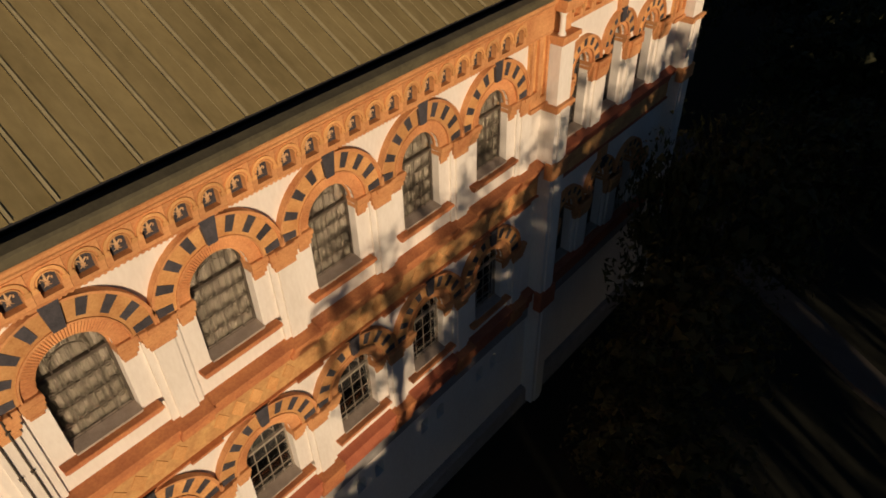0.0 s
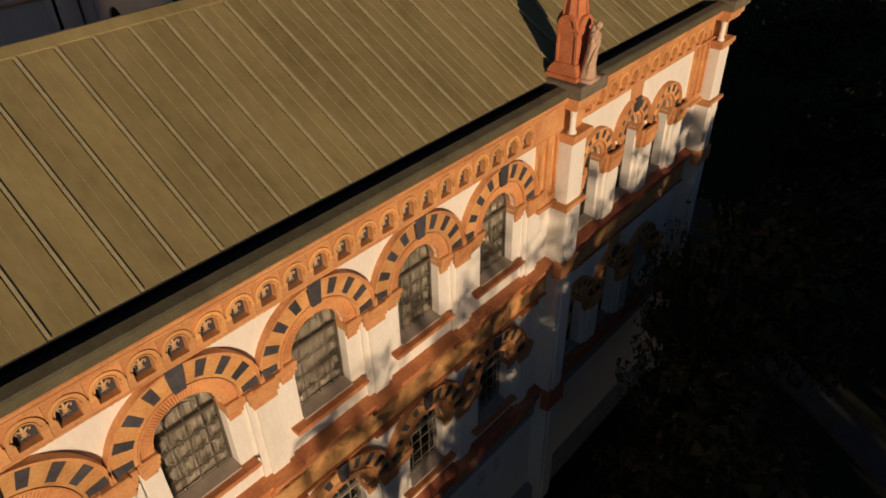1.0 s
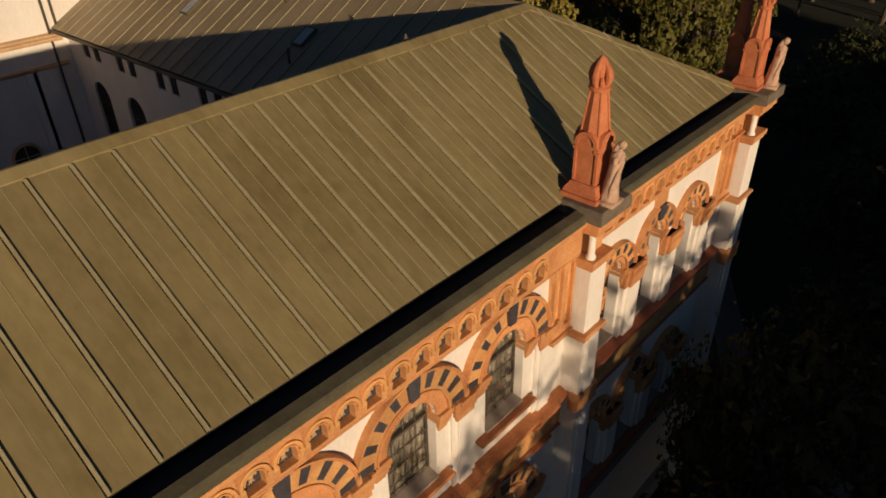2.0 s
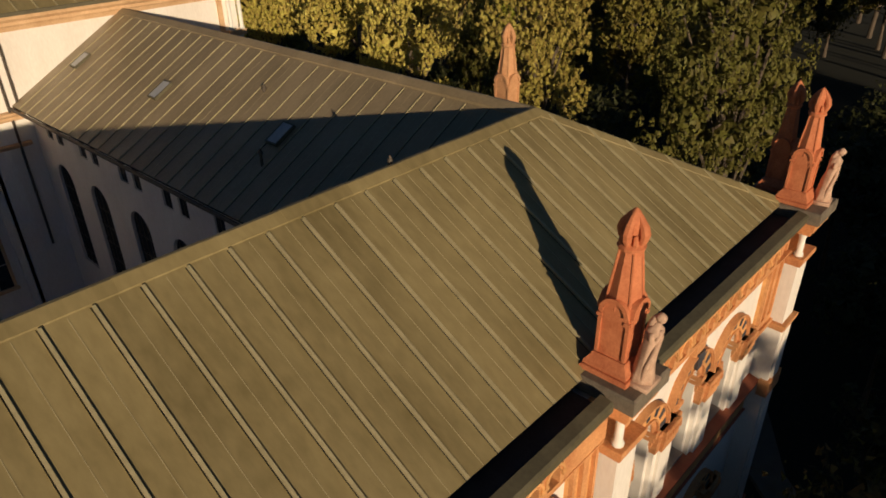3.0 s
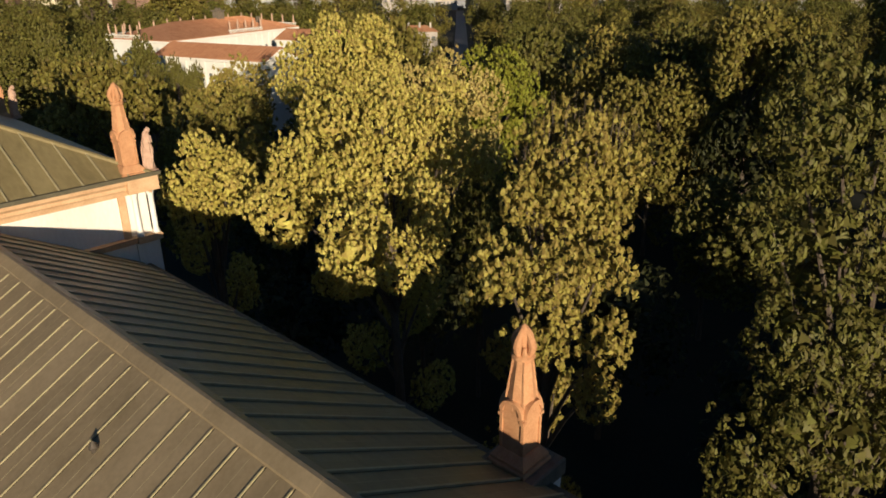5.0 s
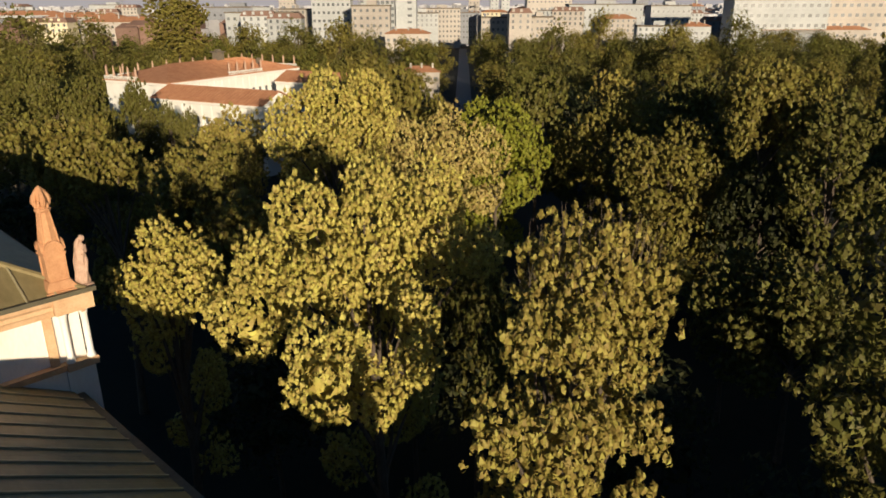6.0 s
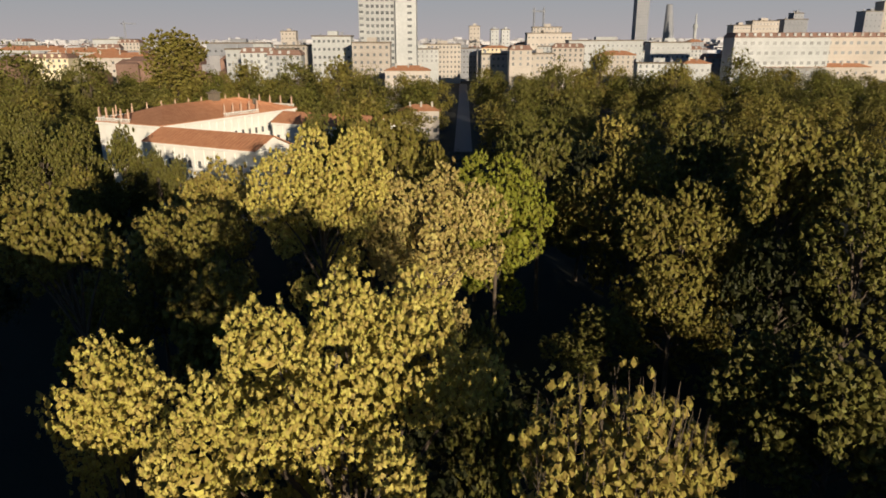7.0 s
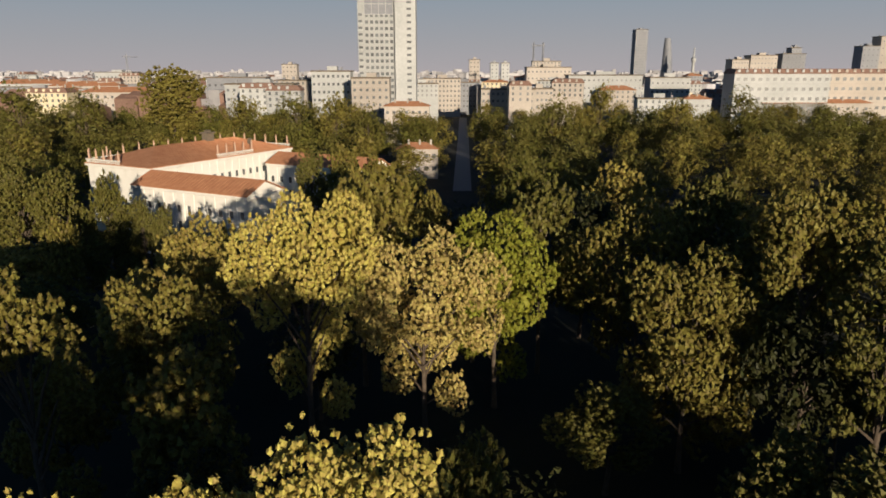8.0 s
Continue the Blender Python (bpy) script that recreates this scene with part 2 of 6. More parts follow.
def arch_outline(c, r, z0, zs, n=16):
    """The outline of a round-headed opening: centre, half width, foot, springing."""
    return [(c - r, z0)] + [(c - r * math.cos(math.pi * i / n), zs + r * math.sin(math.pi * i / n)) for i in range(n + 1)] + [(c + r, z0)]


def wall_mesh(name, mat, outline, holes, place, depth):
    """A flat wall with openings: outlines in (s, z), place(s, z) gives the point, depth the push vector."""
    bm = bmesh.new()
    edges = []
    for loop in [outline] + holes:
        vs = [bm.verts.new(place(s, z)) for s, z in loop]
        edges += [bm.edges.new((vs[i], vs[(i + 1) % len(vs)])) for i in range(len(vs))]
    bmesh.ops.triangle_fill(bm, use_beauty=True, use_dissolve=False, edges=edges)
    ret = bmesh.ops.extrude_face_region(bm, geom=list(bm.faces))
    bmesh.ops.translate(bm, verts=[g for g in ret["geom"] if isinstance(g, bmesh.types.BMVert)], vec=depth)
    bmesh.ops.recalc_face_normals(bm, faces=bm.faces)
    me = bpy.data.meshes.new(name)
    bm.to_mesh(me)
    bm.free()
    me.materials.append(mat)
    return me


# ---- ground ----
def ground_sheet():
    s = Shape()
    n = 40
    xs = np.concatenate([np.linspace(-4200, -160, 8), np.linspace(-120, 320, n), np.linspace(400, 4300, 8)])
    for y in xs:
        for x in xs:
            near = abs(x - 60) < 260 and abs(y - 60) < 260
            s.v.append((x, y, 0.25 * noise.noise((x * 0.05, y * 0.05, 0)) - 0.25 if near else -0.25))
    k = len(xs)
    s.f = [(j * k + i, j * k + i + 1, (j + 1) * k + i + 1, (j + 1) * k + i) for j in range(k - 1) for i in range(k - 1)]
    return s


tagged(part("ground", ground_sheet(), GROUND), "park lawn and soil, deep shade put into its dark colour", "ground", kind="structure")


def strip(name, pts, half, z, mat, label, category):
    s = Shape()
    v = []
    for i, (x, y) in enumerate(pts):
        a, b = Vector(pts[max(i - 1, 0)]), Vector(pts[min(i + 1, len(pts) - 1)])
        d = (b - a).normalized()
        v += [(x - d.y * half, y + d.x * half, z), (x + d.y * half, y - d.x * half, z), (x + d.y * half, y - d.x * half, z - 0.5), (x - d.y * half, y + d.x * half, z - 0.5)]
    n = len(pts)
    f = [(4 * i + k, 4 * i + (k + 1) % 4, 4 * i + 4 + (k + 1) % 4, 4 * i + 4 + k) for i in range(n - 1) for k in range(4)]
    s.add(v, f + [(0, 1, 2, 3), (4 * n - 1, 4 * n - 2, 4 * n - 3, 4 * n - 4)])
    return tagged(part(name, s, mat), label, category, kind="structure")


strip("path", [(30, -22), (33.5, -8), (37.3, 0.5), (40.2, 5.2), (42.5, 9.7), (48, 16), (58, 22)], 1.1, 0.12, GRAVEL, "pale gravel path through the dark park", "path")

# ---- museum ----
BAY, KEY0 = 4.10, 3.71
YW, YP = 15.57, 15.54
BAYS = [KEY0 + BAY * i for i in range(-4, 5)]
PAV = [(26.27, 0.0), (29.27, 0.3), (32.31, 0.0)]
X0, X1, XE = -15.0, 23.4, 37.1
RIDGE_Y, RIDGE_Z, APEX_X = 22.35, 27.25, 29.7
EAVE_Y, EAVE_Z, EAVE_XE, EAVE_XW = 15.85, 23.60, 36.2, 22.6
WING_END, FAR_RIDGE, FAR_WEST, FAR_EAST = 51.0, 29.0, 22.0, 35.6
museum = thing("museum", (11, 22, 0), "white plaster museum with ochre terracotta arches and an olive metal roof", "building")

SPRING, LOW = 19.57, -7.6
R_OPEN = 0.95


def main_wall():
    holes = []
    for x in BAYS:
        for dz in (0, LOW):
            holes.append(arch_outline(x, R_OPEN, 17.1 + dz, SPRING + dz))
        holes += [arch_outline(x + k, 0.26, 4.9, 5.6, 8) for k in (-0.55, 0.55)]
    return wall_mesh("wall", PLASTER, [(X0, 0), (X1, 0), (X1, 23.1), (X0, 23.1)], holes, lambda s, z: (s, YW, z), (0, 0.55, 0))


def pavilion_wall():
    holes = []
    for x, up in PAV:
        holes.append(arch_outline(x, 0.66, 16.2, 19.3 + up))
        holes.append(arch_outline(x, 0.66, 8.7, 19.3 + LOW + up))
    return wall_mesh("wall", PLASTER, [(X1, 0), (XE - 0.3, 0), (XE - 0.3, 23.1), (X1, 23.1)], holes, lambda s, z: (s, YP, z), (0, 0.6, 0))


part("wall", main_wall(), PLASTER, museum)
part("wall", pavilion_wall(), PLASTER, museum)
part("wall", Shape().prism([(XE - 0.95, YP + 0.6, 0), (XE - 0.5, YP + 0.6, 0), (35.75, 51.0, 0), (35.3, 51.0, 0)], (0, 0, 23.1)), PLASTER, museum)
part("wall", Shape().box(X0, X1, YW + 0.56, YW + 0.62, 0, 0.1), PLASTER, museum)
# black sheets in place of the unlit rooms behind the windows
part("room", Shape().box(X0, X1, YW + 1.6, YW + 1.7, 0, 23.0), BLACKNESS, museum, "black sheet in place of the unlit rooms behind the windows")
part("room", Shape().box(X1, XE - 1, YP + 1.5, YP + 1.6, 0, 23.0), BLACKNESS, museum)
part("wall", Shape().box(X0, X0 + 0.5, YW + 0.55, 29.0, 0, 23.1), PLASTER, museum)
part("wall", Shape().box(X0, 22.9, 28.5, 29.05, 0, 23.0), PLASTER, museum)

VOUSSOIRS = {}


def voussoir_mesh(dark, r0, r1, half, y0, y1):
    key = (dark, r0, r1, round(half, 4))
    if key not in VOUSSOIRS:
        mat = DARK_BRICK if dark else ORANGE_LIGHT
        s = Shape().ring(0, 0, r0, r1, y0, y1, math.pi / 2 - half, math.pi / 2 + half, 2)
        VOUSSOIRS[key] = s.mesh("voussoir", mat)
    return VOUSSOIRS[key]


def arch(xc, zs, yw, r_in, r0, r1, count, top, half_bay, deep=0.5):
    """A round arch of alternating dark and ochre voussoirs with mouldings, imposts and a keystone."""
    s = Shape()
    s.ring(xc, zs, r1, r1 + 0.10, yw - 0.20, yw, n=28)
    s.ring(xc, zs, r1 + 0.04, r1 + 0.10, yw - 0.25, yw - 0.20, n=28)
    s.ring(xc, zs, r_in + 0.03, r0, yw - 0.10, yw + 0.02, n=96, wave=0.035)
    s.ring(xc, zs, r0 - 0.05, r0, yw - 0.19, yw, n=28)
    s.ring(xc, zs, r_in, r_in + 0.05, yw - 0.06, yw + deep, n=24)
    s.ring(xc, zs, r_in - 0.05, r_in, yw + 0.1, yw + 0.2, n=24)
    ob = part("arch", s, ORANGE, museum, "ochre terracotta arch with ribbed inner moulding")
    step = math.pi / count
    # the ochre bed in which the dark stones sit
    part("arch_ring", Shape().ring(xc, zs, r0 + 0.002, r1 - 0.002, yw - 0.146, yw + 0.01, n=34), ORANGE_LIGHT, ob)
    for i in range(count):
        dark = i % 2 == 0
        me = voussoir_mesh(dark, r0 + (0.10 if dark else 0.012), r1 - (0.03 if dark else 0.008), step * (0.40 if dark else 0.50), -0.162 if dark else -0.14, 0.01)
        p = part("voussoir", me, None, ob)
        p.matrix_basis = Matrix.Translation((xc, yw, zs)) @ Matrix.Rotation(-(step * (i + 0.5) - math.pi / 2), 4, "Y")
    if top:
        k = Shape()
        k.prism([(xc - 0.30, yw - 0.20, zs + r1 - 0.02), (xc + 0.30, yw - 0.20, zs + r1 - 0.02), (xc + 0.36, yw - 0.20, top), (xc - 0.36, yw - 0.20, top)], (0, 0.2, 0))
        part("key_block", k, ORANGE, ob)
        q = Shape().prism([(xc - 0.15, yw - 0.26, zs + r0 - 0.02), (xc + 0.15, yw - 0.26, zs + r0 - 0.02), (xc + 0.24, yw - 0.26, zs + r1 + 0.16), (xc - 0.24, yw - 0.26, zs + r1 + 0.16)], (0, 0.12, 0))
        part("keystone", q, DARK_BRICK, ob, "dark slate keystone")
    for side in (-1, 1):
        m = Shape()
        a, b = sorted((xc + side * (r_in - 0.03), xc + side * min(half_bay - 0.56, r1 + 0.1)))
        m.cham(a, b, yw - 0.22, yw + deep, zs - 0.20, zs, 0.03)
        m.cham(a + 0.02, b - 0.02, yw - 0.16, yw + deep, zs - 0.40, zs - 0.20, 0.03)
        m.cham(a + 0.05, b - 0.05, yw - 0.10, yw + deep - 0.02, zs - 0.60, zs - 0.40, 0.03)
        m.cham(a + 0.09, b - 0.12, yw - 0.06, yw + deep - 0.04, zs - 0.74, zs - 0.60, 0.03)
        for i in range(6):
            x = a + 0.07 + i * (b - a - 0.14) / 6
            m.box(x, x + 0.05, yw - 0.19, yw - 0.13, zs - 0.28, zs - 0.20)
        part("impost", m, ORANGE, ob)
    return ob


def pier(xc, dz, yw):
    """The stepped pilaster between two windows, with its ochre capital."""
    s = Shape()
    foot = 15.98 if dz == 0 else 8.55
    s.box(xc - 0.52, xc + 0.52, yw - 0.09, yw, foot, SPRING + dz - 0.40)
    s.box(xc - 0.30, xc + 0.30, yw - 0.17, yw - 0.08, foot, SPRING + dz - 0.40)
    part("pilaster", s, PLASTER, museum)
    c = Shape()
    for k, (w, d, z0, z1) in enumerate([(0.54, 0.26, -0.20, 0.0), (0.50, 0.23, -0.40, -0.20), (0.46, 0.20, -0.60, -0.40), (0.38, 0.185, -0.80, -0.60)]):
        c.cham(xc - w, xc + w, yw - d, yw, SPRING + dz + z0, SPRING + dz + z1, 0.02)
    c.cham(xc - 0.34, xc + 0.34, yw - 0.33, yw, SPRING + dz - 0.14, SPRING + dz + 0.02, 0.02)
    part("capital", c, ORANGE, museum)


def window(xc, z0, zs, r, yw, upper, cols=4, dark=False):
    """An iron-grilled round-headed window with its pane, and a curtain or a black sheet behind."""
    y = yw + (0.46 if dark else 0.36)
    iron = IRON if upper or dark else PALE_IRON
    f = Shape().ring(xc, zs, r - 0.07, r, y - 0.04, y + 0.05, n=20)
    f.box(xc - r, xc - r + 0.07, y - 0.04, y + 0.05, z0, zs)
    f.box(xc + r - 0.07, xc + r, y - 0.04, y + 0.05, z0, zs)
    f.box(xc - r, xc + r, y - 0.04, y + 0.05, z0, z0 + 0.08)
    f.box(xc - r + 0.03, xc + r - 0.03, y - 0.07, y + 0.05, zs - 0.20, zs - 0.10)
    ob = part("window", f, iron, museum, "round-headed window with an iron grille")
    g = Shape()
    w = 0.028
    for i in range(1, cols):
        x = xc - r + 2 * r * i / cols
        g.box(x - w / 2, x + w / 2, y - 0.06, y - 0.03, z0, zs + math.sqrt(max(r * r - (x - xc) ** 2, 0)) - 0.04)
    rows = max(3, round((zs - z0) / 0.55))
    for j in range(1, rows):
        z = z0 + (zs - 0.15 - z0) * j / rows
        g.box(xc - r + 0.05, xc + r - 0.05, y - 0.065, y - 0.035, z - w / 2, z + w / 2)
        if upper:
            for i in range(cols):
                x = xc - r + 2 * r * (i + 0.5) / cols
                g.ring(x, z, 0.085, 0.11, y - 0.06, y - 0.035, 0, 2 * math.pi, 10)
    g.ring(xc, zs, r * 0.5, r * 0.5 + w, y - 0.06, y - 0.03, n=14)
    for a in (0.25, 0.5, 0.75):
        c, sn = math.cos(math.pi * a), math.sin(math.pi * a)
        g.tube([(xc + r * 0.5 * c, y - 0.045, zs + r * 0.5 * sn), (xc + r * c * 0.97, y - 0.045, zs + r * sn * 0.97)], [0.014, 0.014], 5)
    part("grille", g, iron, ob)
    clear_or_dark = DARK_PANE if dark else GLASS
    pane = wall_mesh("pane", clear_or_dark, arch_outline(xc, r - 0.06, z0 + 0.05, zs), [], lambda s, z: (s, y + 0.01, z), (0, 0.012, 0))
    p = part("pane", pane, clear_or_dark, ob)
    p.visible_shadow = False
    if upper:
        c = Shape()
        n = 28
        for i in range(n + 1):
            x = xc - r + 2 * r * i / n
            c.v += [(x, y + 0.12 + 0.02 * math.sin(i * 1.9), z0), (x, y + 0.12 + 0.02 * math.sin(i * 1.9 + 0.4), zs + r)]
        c.f = [(2 * i, 2 * i + 2, 2 * i + 3, 2 * i + 1) for i in range(n)]
        part("curtain", c, CURTAIN, ob, "pale grey curtain behind the glass")


def sill(xc, z, half, yw, wide):
    s = Shape().sweep([(-0.10, z - 0.12), (-0.10, z - 0.03), (0.40, z + 0.05), (0.40, z - 0.12)], xc - half + 0.02, xc + half - 0.02, at=yw)
    part("sill", s, SILL_STONE, museum, "sloping beige stone window sill")
    m = Shape()
    for d, z0, z1, k in ((0.34, -0.24, -0.10, 0.0), (0.26, -0.36, -0.24, 0.06), (0.16, -0.46, -0.36, 0.12)):
        m.cham(xc - wide + k, xc + wide - k, yw - d, yw, z + z0, z + z1, 0.02)
    part("sill_moulding", m, BELT_BRICK, museum, "ochre terracotta sill moulding")


for x in BAYS:
    for dz in (0, LOW):
        arch(x, SPRING + dz, YW, R_OPEN, 1.40, 2.02, 17, 21.80 + dz, BAY / 2)
        window(x, 17.1 + dz, SPRING + dz, R_OPEN, YW, dz == 0)
        sill(x, 17.14 + dz, R_OPEN, YW, 1.40)
for i in range(len(BAYS)):
    for dz in (0, LOW):
        pier(BAYS[i] - BAY / 2, dz, YW)
for dz in (0, LOW):
    pier(BAYS[-1] + BAY / 2, dz, YW)

for x, up in PAV:
    for dz in (0, LOW):
        arch(x, 19.3 + up + dz, YP, 0.66, 0.88, 1.34, 13, (21.80 + dz if up else 0), 1.53, 0.55)
        window(x, (16.2 if dz == 0 else 8.7), 19.3 + up + dz, 0.66, YP, False, 3, True)
        part("sill", Shape().sweep([(-0.08, -0.1), (-0.08, -0.02), (0.45, 0.04), (0.45, -0.1)], x - 0.7, x + 0.7, at=YP), SILL_STONE, museum).location.z = 16.22 if dz == 0 else 8.72
for x in (24.80, 27.77, 30.79, 33.82):
    for dz in (0, LOW):
        s = Shape().box(x - 0.66, x + 0.66, YP - 0.16, YP, 15.98 if dz == 0 else 8.55, 18.36 + dz)
        s.box(x - 0.40, x + 0.40, YP - 0.26, YP - 0.15, 15.98 if dz == 0 else 8.55, 18.36 + dz)
        part("pilaster", s, PLASTER, museum)
        c = Shape().cham(x - 0.70, x + 0.70, YP - 0.22, YP, 18.36 + dz, 18.56 + dz, 0.02)
        c.cham(x - 0.46, x + 0.46, YP - 0.32, YP - 0.02, 18.36 + dz, 18.56 + dz, 0.02)
        c.cham(x - 0.73, x + 0.73, YP - 0.25, YP, 18.56 + dz, 18.88 + dz, 0.02)
        c.cham(x - 0.49, x + 0.49, YP - 0.36, YP - 0.02, 18.56 + dz, 18.88 + dz, 0.02)
        c.cham(x - 0.76, x + 0.76, YP - 0.28, YP, 18.88 + dz, 19.24 + dz, 0.03)
        c.cham(x - 0.52, x + 0.52, YP - 0.40, YP - 0.02, 18.88 + dz, 19.24 + dz, 0.03)
        for i in range(9):
            x0 = x - 0.70 + i * 0.158
            c.box(x0, x0 + 0.06, YP - (0.43 if abs(x0 + 0.03 - x) < 0.5 else 0.31), YP - 0.2, 18.94 + dz, 19.10 + dz)
        part("capital", c, ORANGE, museum)


def run(name, mat, label, x0, x1, pieces, axis="x", yw=YW, sign=1):
    """A horizontal course built from one profile, with its breaks forward at the piers."""
    s = Shape()
    for prof in pieces:
        s.sweep(prof, x0, x1, axis, yw, sign)
    return part(name, s, mat, museum, label)


BELT_TOP = [(0, 15.2), (-0.16, 15.2), (-0.18, 15.45), (-0.34, 15.6), (-0.34, 15.7), (-0.44, 15.78), (-0.44, 15.9), (0, 16.02)]
BELT_MID = [(0, 14.2), (-0.10, 14.2), (-0.10, 15.2), (0, 15.2)]
BELT_BOT = [(0, 14.06), (-0.16, 14.06), (-0.20, 14.14), (-0.20, 14.2), (0, 14.22)]
LOW_BELT = [(0, 7.2), (-0.12, 7.2), (-0.14, 7.5), (-0.30, 7.75), (-0.30, 8.2), (-0.40, 8.32), (-0.40, 8.46), (0, 8.57)]
for x0, x1, yw in ((X0, X1, YW), (X1, XE - 0.3, YP)):
    run("belt_course", BELT_BRICK if yw == YW else RED_BRICK, "ochre brick belt course", x0, x1, [BELT_TOP, BELT_BOT], yw=yw)
    run("frieze", FRIEZE, "painted yellow ochre frieze band", x0, x1, [BELT_MID], yw=yw)
    run("lower_belt_course", RED_BRICK, "dark red brick belt course", x0, x1, [LOW_BELT], yw=yw)
    run("plinth", PLINTH, "grey stone plinth", x0, x1, [[(0, -0.5), (-0.35, -0.5), (-0.35, 0.9), (-0.22, 1.05), (0, 1.1)], [(0, 6.5), (-0.08, 6.5), (-0.08, 7.2), (0, 7.2)]], yw=yw)
for i in range(len(BAYS) + 1):
    xc = BAYS[0] - BAY / 2 + BAY * i
    for prof in (BELT_TOP, BELT_BOT, LOW_BELT):
        part("belt_break", Shape().sweep([(d - 0.12 if d < 0 else -0.004, z) for d, z in prof], xc - 0.56, xc + 0.56, at=YW), BELT_BRICK, museum)
    # lozenges along the frieze
    for k in range(5):
        x = xc + 0.75 + k * 0.66
        z = 14.7
        if x < X1 - 0.5:
            d = Shape().prism([(x - 0.27, YW - 0.125, z), (x, YW - 0.125, z - 0.36), (x + 0.27, YW - 0.125, z), (x, YW - 0.125, z + 0.36)], (0, 0.03, 0))
            part("lozenge", d, ORANGE_LIGHT, museum)

# cornice: corbel table of small arched niches, upper mouldings, gutter lip
unit_w = BAY / 5


def corbel_mesh(mat):
    w, z0, z1 = unit_w / 2 - 0.004, 21.90, 22.78
    return wall_mesh("corbel_arch", mat, [(-w, z0), (w, z0), (w, z1), (-w, z1)], [arch_outline(0, 0.235, z0 + 0.10, z0 + 0.46, 10)], lambda s, z: (s, 0, z), (0, 0.22, 0))


def corbel_hood():
    s = Shape().ring(0, 22.36, 0.31, 0.385, -0.05, 0.0, n=12)
    s.ring(0, 22.36, 0.235, 0.265, -0.03, 0.0, n=12)
    s.cham(-0.40, -0.27, -0.07, 0, 22.22, 22.36, 0.02)
    s.cham(0.27, 0.40, -0.07, 0, 22.22, 22.36, 0.02)
    return s.mesh("corbel_hood", ORANGE_LIGHT)


def fleur_mesh():
    s = Shape()
    # a slender lily: a pointed middle petal, two curling side petals, a tie and a small foot
    s.lathe([(0.006, 0.0), (0.030, 0.07), (0.034, 0.12), (0.018, 0.20), (0.004, 0.27)], 8, (0, -0.02, 22.12))
    for k in (-1, 1):
        s.tube([(0.015 * k, -0.02, 22.12), (0.05 * k, -0.025, 22.20), (0.10 * k, -0.025, 22.24), (0.14 * k, -0.02, 22.21), (0.135 * k, -0.02, 22.16), (0.105 * k, -0.02, 22.16)], [0.012, 0.022, 0.024, 0.02, 0.015, 0.009], 6)
        s.tube([(0.015 * k, -0.02, 22.08), (0.05 * k, -0.022, 22.03), (0.09 * k, -0.02, 22.02)], [0.012, 0.014, 0.007], 6)
    s.cham(-0.055, 0.055, -0.045, 0.0, 22.085, 22.125, 0.008)
    s.lathe([(0.004, -0.10), (0.018, -0.05), (0.014, 0.0)], 8, (0, -0.02, 22.09))
    return s.mesh("fleur", FADED)


CORBEL, HOOD, FLEUR = corbel_mesh(ORANGE), corbel_hood(), fleur_mesh()


def cornice(x0, x1, yw, dark):
    s = Shape()
    for prof in ([(0, 22.78), (-0.34, 22.78), (-0.36, 22.82), (-0.46, 22.86), (-0.46, 22.92), (-0.56, 23.04), (-0.56, 23.12), (-0.62, 23.22), (0, 23.24)],
                 [(0, 21.76), (-0.22, 21.76), (-0.28, 21.82), (-0.38, 21.84), (-0.38, 21.90), (0, 21.90)]):
        s.sweep(prof, x0, x1, at=yw)
    n = int((x1 - x0) / 0.16)
    for i in range(n):
        x = x0 + 0.05 + 0.16 * i
        s.box(x, x + 0.07, yw - 0.25, yw - 0.2, 21.71, 21.77)
    ob = part("cornice", s, ORANGE, museum, "ochre terracotta cornice over a corbel table")
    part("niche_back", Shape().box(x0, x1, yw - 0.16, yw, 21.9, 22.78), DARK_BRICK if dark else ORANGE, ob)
    return ob


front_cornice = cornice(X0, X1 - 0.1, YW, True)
pav_cornice = cornice(24.5, 36.0, YP, False)


def corbels(ob, xs, yw, fleur):
    for x in xs:
        for me in (CORBEL, HOOD) + ((FLEUR,) if fleur else ()):
            p = part(me.name, me, None, ob)
            p.matrix_basis = Matrix.Translation((x, yw - (0.16 if me is FLEUR else 0.37), 0.1 if me is FLEUR else 0))


corbels(front_cornice, [KEY0 - 4 * BAY + unit_w * (i + 0.25) for i in range(-2, 45) if KEY0 - 4 * BAY + unit_w * (i + 0.25) < 21.9], YW, True)
corbels(pav_cornice, [24.95 + 0.83 * i for i in range(12)], YP, False)


def lip(x0, x1, yw):
    part("gutter_lip", Shape().sweep([(-0.66, 23.24), (-0.70, 23.28), (-0.70, 23.50), (-0.64, 23.56), (-0.34, 23.62), (-0.32, 23.24)], x0, x1, at=yw), LIP, museum, "olive grey metal gutter lip")
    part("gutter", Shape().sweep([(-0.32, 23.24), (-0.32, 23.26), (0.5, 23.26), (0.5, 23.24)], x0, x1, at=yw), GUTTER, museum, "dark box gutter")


lip(X0, 22.9, YW)
lip(24.8, 35.7, YP)


